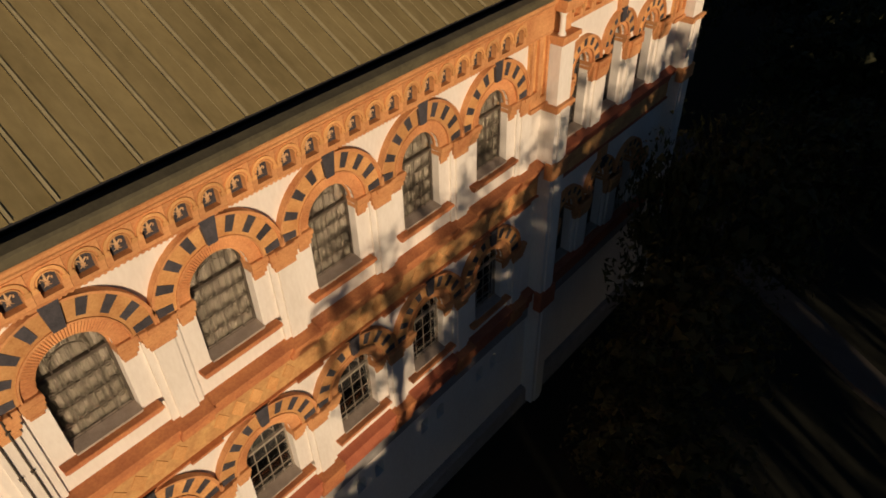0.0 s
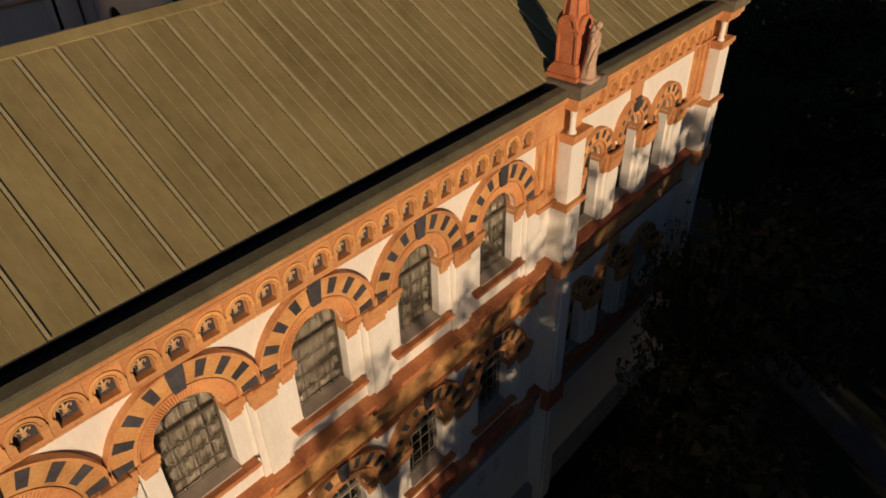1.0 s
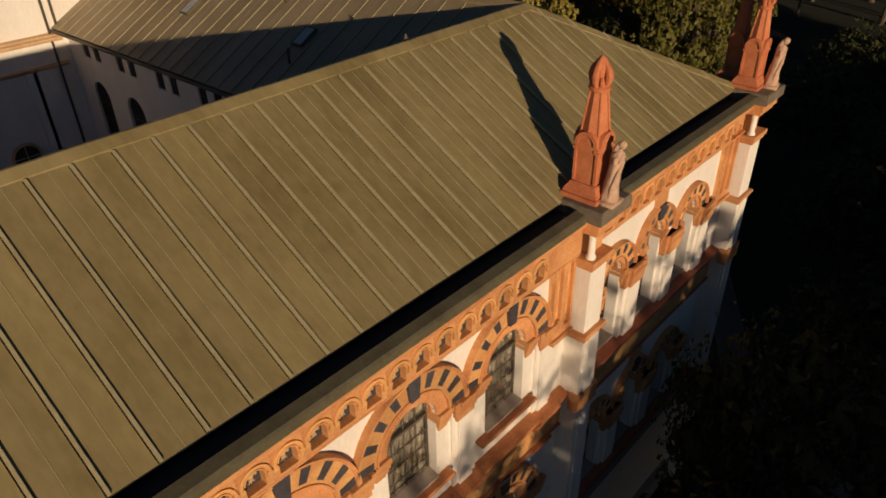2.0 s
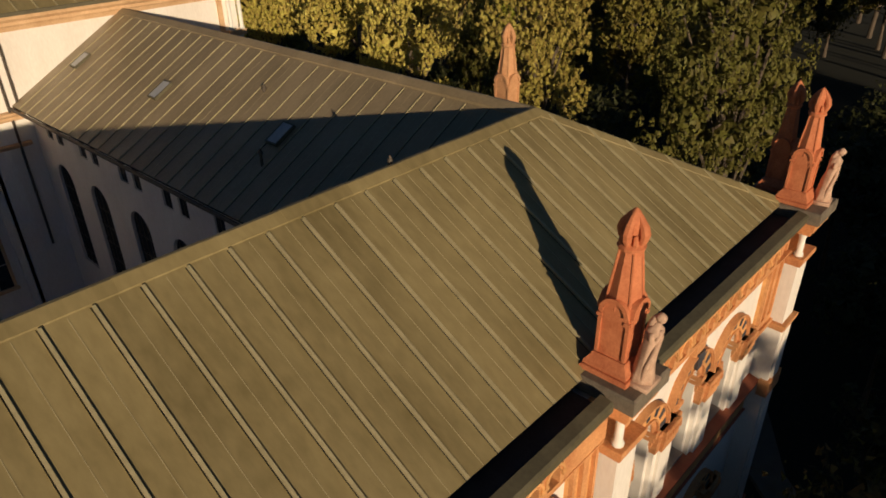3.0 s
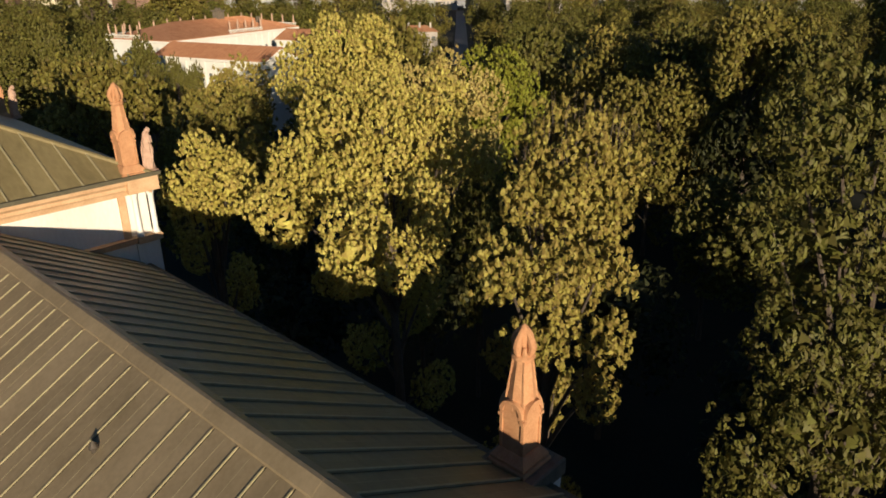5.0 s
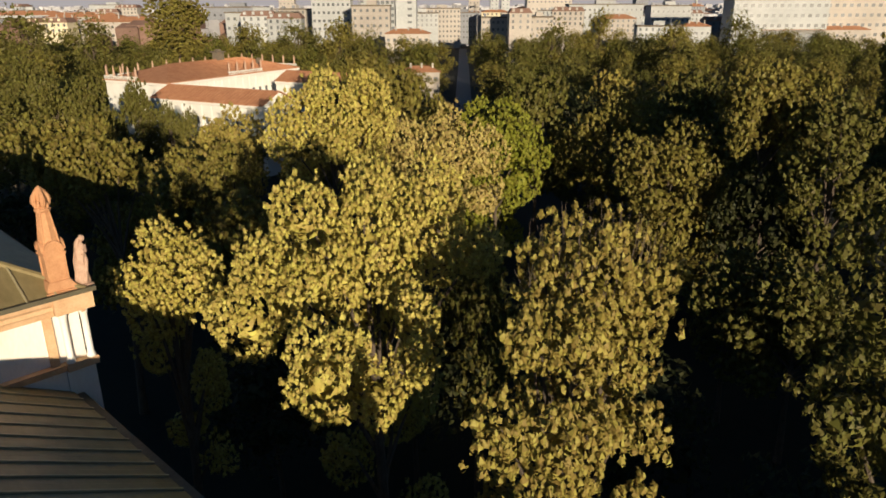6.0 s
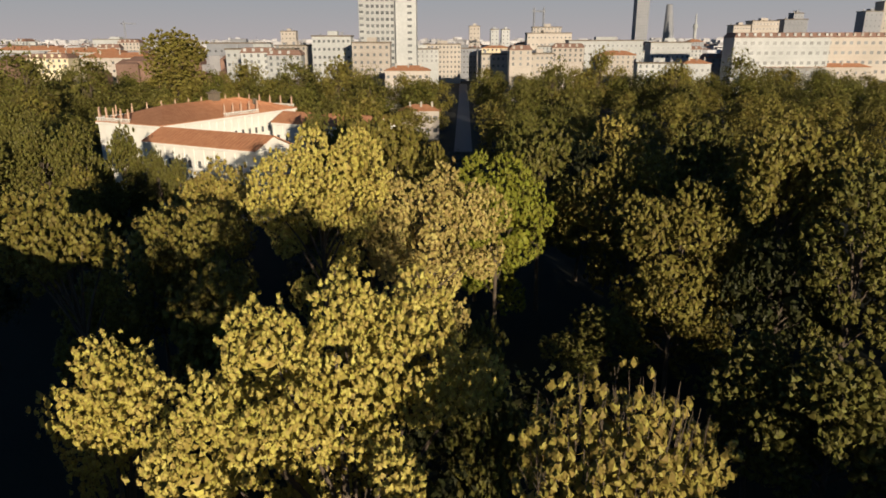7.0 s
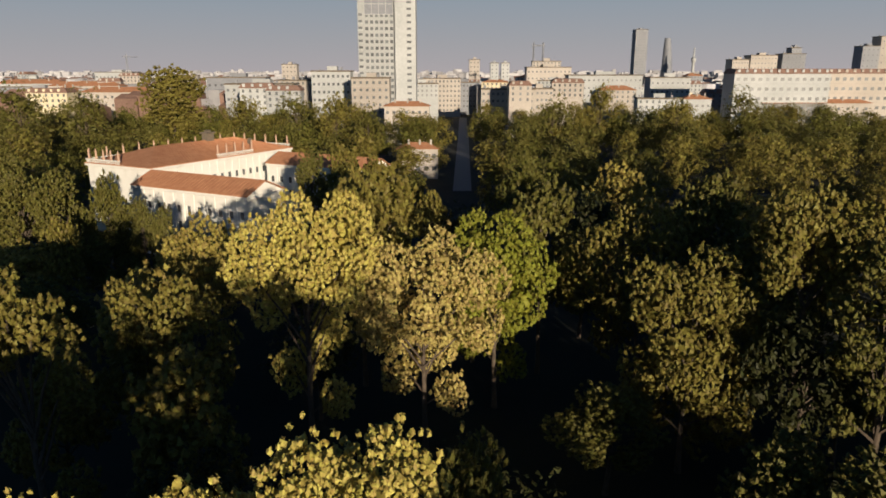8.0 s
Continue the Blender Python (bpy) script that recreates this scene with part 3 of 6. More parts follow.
def flat_pilaster(x0, x1, yw):
    """The ochre pilaster panel beside a corner, with two narrow arched recesses."""
    w = (x1 - x0) / 2
    me = wall_mesh("panel_pilaster", ORANGE, [(x0, 18.9), (x1, 18.9), (x1, 22.75), (x0, 22.75)],
                   [arch_outline(x0 + w * (k + 0.5), w * 0.28, 19.2, 22.1, 8) for k in range(2)], lambda s, z: (s, yw - 0.24, z), (0, 0.12, 0))
    part("panel_pilaster", me, ORANGE, museum, "ochre pilaster with two narrow arched recesses")
    part("panel_back", Shape().box(x0, x1, yw - 0.12, yw, 18.9, 22.75), ORANGE_LIGHT, museum)
    part("panel_base", Shape().cham(x0 - 0.03, x1 + 0.03, yw - 0.34, yw, 18.72, 18.9), ORANGE, museum)


flat_pilaster(22.25, 23.38, YW)
flat_pilaster(34.75, 35.95, YP)
part("cornice_end", Shape().box(21.56, 23.38, YW - 0.36, YW, 21.9, 22.78), ORANGE, museum)


def buttress(x0, x1, y0, y1, ys):
    s = Shape().box(x0, x1, y0, y1, 0, 18.6)
    s.box(x0 + 0.04, x1 - 0.04, y0 + 0.04, y1, 18.6, 21.5)
    s.box(x0 + 0.25, x1 - 0.25, y0 - 0.08, y0, 0, 18.6)
    ob = part("buttress", s, PLASTER, museum)
    part("buttress_moulding", Shape().cham(x0 - 0.1, x1 + 0.1, y0 - 0.12, y0 + 0.3, 15.2, 16.0), ORANGE, ob)
    m = Shape()
    m.cham(x0 - 0.14, x1 + 0.14, y0 - 0.14, y1, 18.58, 18.76)
    m.cham(x0 - 0.07, x1 + 0.07, y0 - 0.07, y1, 18.44, 18.58)
    part("buttress_moulding", m, ORANGE, ob)
    m = Shape()
    m.cham(x0 - 0.12, x1 + 0.12, y0 - 0.12, y1, 21.48, 21.70)
    m.cham(x0 - 0.05, x1 + 0.05, y0 - 0.05, y1, 21.32, 21.48)
    m.box(x0 + 0.35, x1 - 0.04, y0 + 0.30, y1, 21.7, 22.7)
    m.cham(x0 - 0.10, x1 + 0.10, y0 - 0.10, y1, 22.65, 22.85)
    m.cham(x0 - 0.20, x1 + 0.20, y0 - 0.20, y1 + 0.2, 22.85, 23.18)
    part("buttress_moulding", m, ORANGE, ob)
    part("buttress_belt", Shape().cham(x0 - 0.12, x1 + 0.12, y0 - 0.14, y0 + 0.3, 7.3, 8.5), RED_BRICK, ob)
    for cx in (x0 + 0.17,):
        c = Shape().lathe([(0.17, 21.7), (0.17, 21.78), (0.12, 21.84), (0.115, 22.42), (0.13, 22.48), (0.17, 22.6), (0.17, 22.66)], 12, (cx, y0 + 0.17, 0))
        part("colonnette", c, WHITE_PAINT, ob, "small white corner column", smooth=True)
    part("coping_slab", Shape().cham(x0 - 0.34, x1 + 0.34, y0 - 0.34, y1 + 0.85, 23.18, 23.66, 0.05), STONE, ob, "dark weathered stone coping slab")


buttress(23.42, 24.48, 14.80, YP + 0.1, 0)
buttress(36.0, XE + 0.05, 14.80, YP + 0.1, 0)
part("buttress", Shape().box(XE - 0.45, XE + 0.75, 15.95, 17.1, 0, 23.1), PLASTER, museum)
part("coping_slab", Shape().cham(XE - 0.5, XE + 1.05, 15.75, 17.25, 23.1, 23.66, 0.05), STONE, museum, "dark weathered stone coping slab")
part("buttress", Shape().box(35.4, XE - 0.1, 27.7, 29.3, 0, 23.3), PLASTER, museum)
part("coping_slab", Shape().cham(35.3, XE - 0.05, 27.6, 29.4, 23.3, 23.9, 0.05), STONE, museum, "dark weathered stone coping slab")


def along_east(name, mat, label, u0, u1, z0, z1):
    """A course that follows the slanting east eave, between two distances out from it."""
    def eave(y):
        return EAVE_XE + (FAR_EAST - EAVE_XE) * (y - EAVE_Y) / (WING_END - EAVE_Y)
    part(name, Shape().prism([(eave(y) + u, y, z0) for y, u in ((17.3, u0), (17.3, u1), (51.0, u1), (51.0, u0))], (0, 0, z1 - z0)), mat, museum, label)


along_east("cornice", ORANGE, "ochre terracotta cornice", 0.05, 0.30, 22.3, 23.0)
along_east("gutter_lip", LIP, "olive grey metal gutter lip", 0.02, 0.36, 23.0, 23.45)

for xc in (BAYS[4] - BAY / 2,):
    for k in (-0.14, 0.14):
        s = Shape().tube([(xc + k, YW - 0.22, 19.3), (xc + k, YW - 0.22, 16.05)], [0.024, 0.024], 8)
        s.tube([(xc + k, YW - 0.22, 19.3), (xc + k, YW - 0.36, 19.4), (xc + k, YW - 0.36, 19.65)], [0.024, 0.024, 0.024], 8)
        for z in (16.1, 17.6, 19.1):
            s.box(xc + k - 0.05, xc + k + 0.05, YW - 0.26, YW - 0.15, z - 0.03, z + 0.03)
        part("downpipe", s, IRON, museum, "thin dark downpipe")

# ---- main roof and wing roof ----
def clip(poly, a, b, c):
    """Keeps the part of a 2D polygon where a*x + b*y >= c."""
    out = []
    for i in range(len(poly)):
        p, q = poly[i], poly[(i + 1) % len(poly)]
        dp, dq = a * p[0] + b * p[1] - c, a * q[0] + b * q[1] - c
        if dp >= 0:
            out.append(p)
        if dp * dq < 0:
            t = dp / (dp - dq)
            out.append((p[0] + t * (q[0] - p[0]), p[1] + t * (q[1] - p[1])))
    return out


def slope(name, corners, along, mat, pitch=1.0, offset=0.0, tall=0.08, stop=None, wide=0.042):
    """A metal roof slope of single standing-seam sheets, laid from eave to ridge; corners in plan with heights."""
    P = [Vector(p) for p in corners]
    normal = (P[1] - P[0]).cross(P[2] - P[0]).normalized()
    if normal.z < 0:
        normal = -normal

    def up(x, y):
        return P[0].z - (normal.x * (x - P[0].x) + normal.y * (y - P[0].y)) / normal.z

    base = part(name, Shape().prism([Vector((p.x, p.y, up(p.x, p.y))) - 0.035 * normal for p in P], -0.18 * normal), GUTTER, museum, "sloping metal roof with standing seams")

    axis = 0 if along == "x" else 1
    flat = [(p.x, p.y) for p in P]
    lo, hi = min(p[axis] for p in flat), max(p[axis] for p in flat)
    s0 = lo - (lo + offset) % pitch
    k = 0
    while s0 < hi:
        a, b = (1, 0) if axis == 0 else (0, 1)
        poly = clip(clip(flat, a, b, s0 + 0.012), -a, -b, -(s0 + pitch - wide - 0.028))
        s0 += pitch
        if len(poly) < 3:
            continue
        k += 1
        lift = 0.006 * ((k * 37) % 5) * 0.2
        sh = Shape().prism([Vector((x, y, up(x, y))) + (lift - 0.03) * normal for x, y in poly], 0.03 * normal)
        panel = part("roof_sheet", sh, mat, base)
        for s1, w, h, m in ((s0 - pitch, wide, tall, ROOF_SEAM), (s0 - pitch / 2, 0.006, 0.012 if tall > 0.07 else 0.004, ROOF_SEAM)):
            rib = clip(clip(flat, a, b, s1 - w), -a, -b, -(s1 + w))
            if stop and len(rib) >= 3:
                rib = clip(rib, *stop)
            if len(rib) >= 3:
                part("seam" if w > 0.02 else "fold_line", Shape().prism([Vector((x, y, up(x, y))) for x, y in rib], h * normal), m, base)
    return base


def wz(x):
    return RIDGE_Z - (RIDGE_Z - EAVE_Z) / (EAVE_XE - APEX_X) * (APEX_X - x)


front = slope("roof_slope", [(X0, EAVE_Y, EAVE_Z), (EAVE_XE, EAVE_Y, EAVE_Z), (APEX_X, RIDGE_Y, RIDGE_Z), (X0, RIDGE_Y, RIDGE_Z)], "x", ROOF, 1.0, 0.08, 0.075, (0, -1, -(RIDGE_Y - 0.37)), 0.034)
east = slope("roof_slope", [(EAVE_XE, EAVE_Y, EAVE_Z), (FAR_EAST, WING_END, EAVE_Z), (FAR_RIDGE, WING_END, RIDGE_Z), (APEX_X, RIDGE_Y, RIDGE_Z)], "y", ROOF, tall=0.06)
VALLEY_Y = RIDGE_Y + (APEX_X - EAVE_XW)
west = slope("roof_slope", [(EAVE_XW, VALLEY_Y, wz(EAVE_XW)), (FAR_WEST, WING_END, wz(EAVE_XW)), (FAR_RIDGE, WING_END, RIDGE_Z), (APEX_X, RIDGE_Y, RIDGE_Z)], "y", ROOF_BROWN, tall=0.038, stop=(-1, -0.024, -(APEX_X - 0.40 + 0.024 * RIDGE_Y)), wide=0.02)
north = slope("roof_slope", [(X0, RIDGE_Y, RIDGE_Z), (APEX_X, RIDGE_Y, RIDGE_Z), (EAVE_XW, VALLEY_Y, wz(EAVE_XW)), (X0, VALLEY_Y, wz(EAVE_XW))], "x", ROOF_BROWN, tall=0.05)


def cap(a, b, half=0.20, h=0.05, mat=ROOF, grade=0.56):
    """A folded metal cap along a ridge or hip, in sheets about two metres long that lap over one another."""
    a, b = Vector(a), Vector(b)
    d = b - a
    n = max(1, int(d.length / 2.0))
    side = d.cross(Vector((0, 0, 1))).normalized()
    for i in range(n):
        p, q = a + d * (i / n), a + d * ((i + 1) / n)
        s = Shape()
        drop = grade * half - 0.035
        up = 0.008 * (i % 2)
        prof = [(-half, -drop + up), (-0.05, h + up), (0.05, h + up), (half, -drop + up), (half, -drop - 0.10), (-half, -drop - 0.10)]
        v = [c + side * u + Vector((0, 0, w)) for c in (p, q) for u, w in prof]
        m = len(prof)
        s.add(v, [tuple(range(m)), tuple(range(m, 2 * m))] + [(j, (j + 1) % m, m + (j + 1) % m, m + j) for j in range(m)])
        part("ridge_cap", s, mat, museum)


cap((X0, RIDGE_Y, RIDGE_Z), (APEX_X, RIDGE_Y, RIDGE_Z), 0.32)
cap((APEX_X, RIDGE_Y, RIDGE_Z), (FAR_RIDGE, WING_END, RIDGE_Z), 0.34, mat=ROOF_BROWN)
cap((APEX_X, RIDGE_Y, RIDGE_Z), (EAVE_XE, EAVE_Y, EAVE_Z), 0.30, grade=0.40)


def skylight(x, y):
    z = wz(x + 0.024 * (y - 22.4)) + 0.02
    t = thing("skylight", (x, y, z), "small flat skylight in the metal roof slope", "skylight", "skylights on the wing roof")
    tilt = Matrix.Rotation(-math.atan((RIDGE_Z - EAVE_Z) / (EAVE_XE - APEX_X)), 4, "Y")
    s = Shape()
    for a in ((-0.56, 0.56, -0.36, -0.30), (-0.56, 0.56, 0.30, 0.36), (-0.56, -0.50, -0.30, 0.30), (0.50, 0.56, -0.30, 0.30)):
        s.box(*a, -0.05, 0.09)
    f = part("frame", s, LIP, t, local=True)
    p = part("pane", Shape().box(-0.50, 0.50, -0.30, 0.30, 0.05, 0.075), SKY_GLASS, t, local=True)
    f.matrix_basis = p.matrix_basis = tilt


for x, y in ((25.85, 31.6), (25.65, 40.8), (25.5, 49.3)):
    skylight(x, y)


def vent(x, y, h, r):
    z = wz(x) if y > 30 else RIDGE_Z - (y - RIDGE_Y) * 0.6
    t = thing("roof_vent", (x, y, z), "small dark metal vent pipe on the roof", "vent", "roof vents")
    part("pipe", Shape().lathe([(r, -0.3), (r, h)], 10), IRON, t, local=True)
    part("cowl", Shape().lathe([(r * 1.6, h), (r * 1.7, h + 0.06), (r * 0.3, h + 0.22)], 10), IRON, t, local=True)


vent(27.3, 34.6, 0.2, 0.07)
vent(24.6, 31.2, 0.5, 0.06)
vent(26.2, 28.0, 0.25, 0.06)
vent(23.4, 22.62, 0.15, 0.05)

# courtyard side of the wing
bays_c = [31.1, 35.3, 39.4, 43.8, 48.0]
ch = []
for y in bays_c:
    ch.append(arch_outline(y + 0.2, 0.98, 14.2, 19.4, 14))
    ch += [[(y + k - 0.38, 21.75), (y + k + 0.38, 21.75), (y + k + 0.38, 22.80), (y + k - 0.38, 22.80)] for k in (-0.68, 0.68)]
part("wall", wall_mesh("wall", PLASTER, [(29.05, 0), (51.0, 0), (51.0, 23.2), (29.05, 23.2)], ch, lambda s, z: (22.75, s, z), (0.5, 0, 0)), PLASTER, museum)
# A black sheet and black panes stand in for the unlit inside.
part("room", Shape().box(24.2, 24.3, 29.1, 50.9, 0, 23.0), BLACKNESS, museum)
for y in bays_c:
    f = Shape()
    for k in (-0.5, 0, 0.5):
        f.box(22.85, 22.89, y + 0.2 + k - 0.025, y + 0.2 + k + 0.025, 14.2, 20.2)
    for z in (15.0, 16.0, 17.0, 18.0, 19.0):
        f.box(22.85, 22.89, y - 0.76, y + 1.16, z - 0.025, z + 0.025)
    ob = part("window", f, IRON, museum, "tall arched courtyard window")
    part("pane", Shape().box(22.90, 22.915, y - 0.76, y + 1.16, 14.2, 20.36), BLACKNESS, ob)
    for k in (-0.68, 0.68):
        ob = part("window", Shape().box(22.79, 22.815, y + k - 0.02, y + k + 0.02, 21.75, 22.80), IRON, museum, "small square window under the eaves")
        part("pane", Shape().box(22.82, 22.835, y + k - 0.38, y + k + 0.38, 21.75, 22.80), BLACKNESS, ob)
part("gutter_lip", Shape().tube([(22.5, 29.6, 23.12), (21.9, 51.0, 23.12)], [0.09, 0.09], 8), IRON, museum)
part("courtyard_floor", Shape().box(X0, 22.75, 29.05, 75, -0.1, 0.15), PLINTH, museum)

# ---- taller pavilion beyond the wing ----
far = thing("tall_pavilion", (27, 62, 0), "tall white museum pavilion with ochre cornice and hipped metal roof", "building")
FX0, FX1, FY0, FY1, FZ = 6.0, 36.35, 51.0, 70.5, 27.4
part("wall", Shape().box(FX0, FX1, FY0, FY1, 0, FZ), PLASTER, far)
for sgn, at in ((-1, FY0), (1, FY1)):
    s = Shape().sweep([(0, 27.0), (0.12, 27.0), (0.18, 27.2), (0.26, 27.3), (0.26, 27.45), (0.42, 27.6), (0.46, 27.76), (0, 27.8)], FX0 - 0.46, FX1 + 0.46, at=at, sign=sgn)
    part("cornice", s, FADED, far, "faded ochre terracotta cornice")
for sgn, at in ((-1, FX0), (1, FX1)):
    s = Shape().sweep([(0, 27.0), (0.12, 27.0), (0.18, 27.2), (0.26, 27.3), (0.26, 27.45), (0.42, 27.6), (0.456, 27.756), (0, 27.796)], FY0 - 0.45, FY1 + 0.45, "y", at, sgn)
    part("cornice", s, FADED, far, "faded ochre terracotta cornice")
m = Shape()
m.cham(35.0, 35.32, FY0 - 0.14, FY0, 24.9, 27.0)
m.sweep([(0, 24.6), (-0.16, 24.6), (-0.24, 24.9), (0, 24.95)], 33.0, FX1 + 0.1, at=FY0)
m.cham(35.5, FX1 + 0.35, FY0 - 0.35, FY0 + 0.4, 24.6, 24.95)
m.cham(35.4, FX1 + 0.5, FY0 - 0.5, FY0 + 0.4, 27.1, 27.84)
part("corner_moulding", m, FADED, far)
for cx in (35.7, FX1 + 0.12):
    part("colonnette", Shape().lathe([(0.18, 24.95), (0.18, 25.05), (0.13, 25.15), (0.13, 26.8), (0.18, 27.0), (0.18, 27.1)], 10, (cx, FY0 - 0.2, 0)), WHITE_PAINT, far, smooth=True)
part("corner_pier", Shape().box(35.5, FX1 + 0.25, FY0 - 0.1, FY0, 0, 24.6), PLASTER, far)
part("string_course", Shape().sweep([(0, 22.5), (-0.16, 22.5), (-0.22, 22.62), (-0.22, 22.72), (-0.34, 22.84), (-0.34, 22.94), (0, 23.0)], FX0, 22.4, at=FY0), FADED, far, "weathered ochre string course")
part("string_course", Shape().sweep([(0, 21.0), (-0.12, 21.0), (-0.18, 21.12), (-0.18, 21.22), (0, 21.26)], FX0, 22.4, at=FY0), FADED, far)
part("pilaster", Shape().box(20.2, 21.3, FY0 - 0.14, FY0, 0, 21.0), PLASTER, far)
part("downpipe", Shape().tube([(21.8, FY0 - 0.12, 27.3), (21.8, FY0 - 0.12, 15)], [0.07, 0.07], 8), IRON, far)
part("downpipe", Shape().tube([(22.3, FY0 - 0.12, 27.3), (22.3, FY0 - 0.12, 23.3)], [0.07, 0.07], 8), IRON, far)


for i, x in enumerate((8.2, 11.6, 15.0, 18.4)):
    for z0, h, r in ((13.2, 3.0, 0.75), (23.9, 1.7, 0.55)):
        w = Shape().ring(x, z0 + h, r, r + 0.16, FY0 - 0.12, FY0 - 0.002, n=14)
        w.box(x - r - 0.16, x - r, FY0 - 0.12, FY0 - 0.002, z0, z0 + h).box(x + r, x + r + 0.16, FY0 - 0.12, FY0 - 0.002, z0, z0 + h).cham(x - r - 0.25, x + r + 0.25, FY0 - 0.2, FY0 - 0.002, z0 - 0.2, z0, 0.03)
        win = part("window", w, FADED, far, "arched window facing the courtyard")
        part("pane", wall_mesh("pane", DARK_PANE, arch_outline(x, r, z0, z0 + h, 12), [], lambda a, b: (a, FY0 - 0.03, b), (0, 0.02, 0)), DARK_PANE, win)
        part("window_bars", Shape().box(x - 0.03, x + 0.03, FY0 - 0.06, FY0 - 0.032, z0, z0 + h + r * 0.9).box(x - r, x + r, FY0 - 0.06, FY0 - 0.034, z0 + h * 0.5 - 0.03, z0 + h * 0.5 + 0.03).box(x - r, x + r, FY0 - 0.06, FY0 - 0.034, z0 + h - 0.03, z0 + h + 0.03), PALE_IRON, win)
    part("pilaster", Shape().box(x + 1.4, x + 2.0, FY0 - 0.14, FY0 - 0.002, 0, 21.0), PLASTER, far)


def far_roof():
    x0, x1, y0, y1, z = FX0 - 0.4, FX1 + 0.3, FY0 - 0.4, FY1 + 0.4, 27.86
    run_ = (y1 - y0) / 2
    top = z + run_ * 0.5
    ridge = [(x0 + run_, y0 + run_, top), (x1 - run_, y0 + run_, top)]
    for name, poly in (("roof_slope", [(x0, y0, z), (x1, y0, z), ridge[1], ridge[0]]), ("roof_slope", [(x1, y0, z), (x1, y1, z), ridge[1]]),
                       ("roof_slope", [(x1, y1, z), (x0, y1, z), ridge[0], ridge[1]]), ("roof_slope", [(x0, y1, z), (x0, y0, z), ridge[0]])):
        ob = part(name, Shape().prism(poly, (0, 0, -0.12)), ROOF, far)
        if poly[0][1] == y0 and len(poly) == 4:
            x = x0 + 1
            while x < x1 - 0.5:
                t = min(run_, x - x0, x1 - x)
                part("seam", Shape().prism([(x - 0.03, y0, z), (x + 0.03, y0, z), (x + 0.03, y0 + t, z + t * 0.5), (x - 0.03, y0 + t, z + t * 0.5)], (0, 0, 0.08)), ROOF_SEAM, ob)
                x += 1.0
    for a in ((x1, y0, z), (x1, y1, z)):
        s = Shape().tube([Vector(a) + Vector((0, 0, 0.02)), Vector(ridge[1])], [0.12, 0.12], 6)
        part("ridge_cap", s, ROOF, far)
    part("gutter_lip", Shape().box(x0 - 0.15, x1 + 0.35, y0 - 0.14, y0 - 0.004, 27.78, 27.96), LIP, far)


far_roof()

# unseen closing wing added west of the courtyard, to keep light off the court wall
part("wall", Shape().box(X0, -4.0, 29.05, 51.0, 0, 23.5), PLASTER, museum)
part("roof_slope", Shape().prism([(X0, 29.05, 23.5), (-3.7, 29.05, 23.5), ((X0 - 4) / 2, 29.05, 27.0)], (0, 22, 0)), ROOF_BROWN, museum)


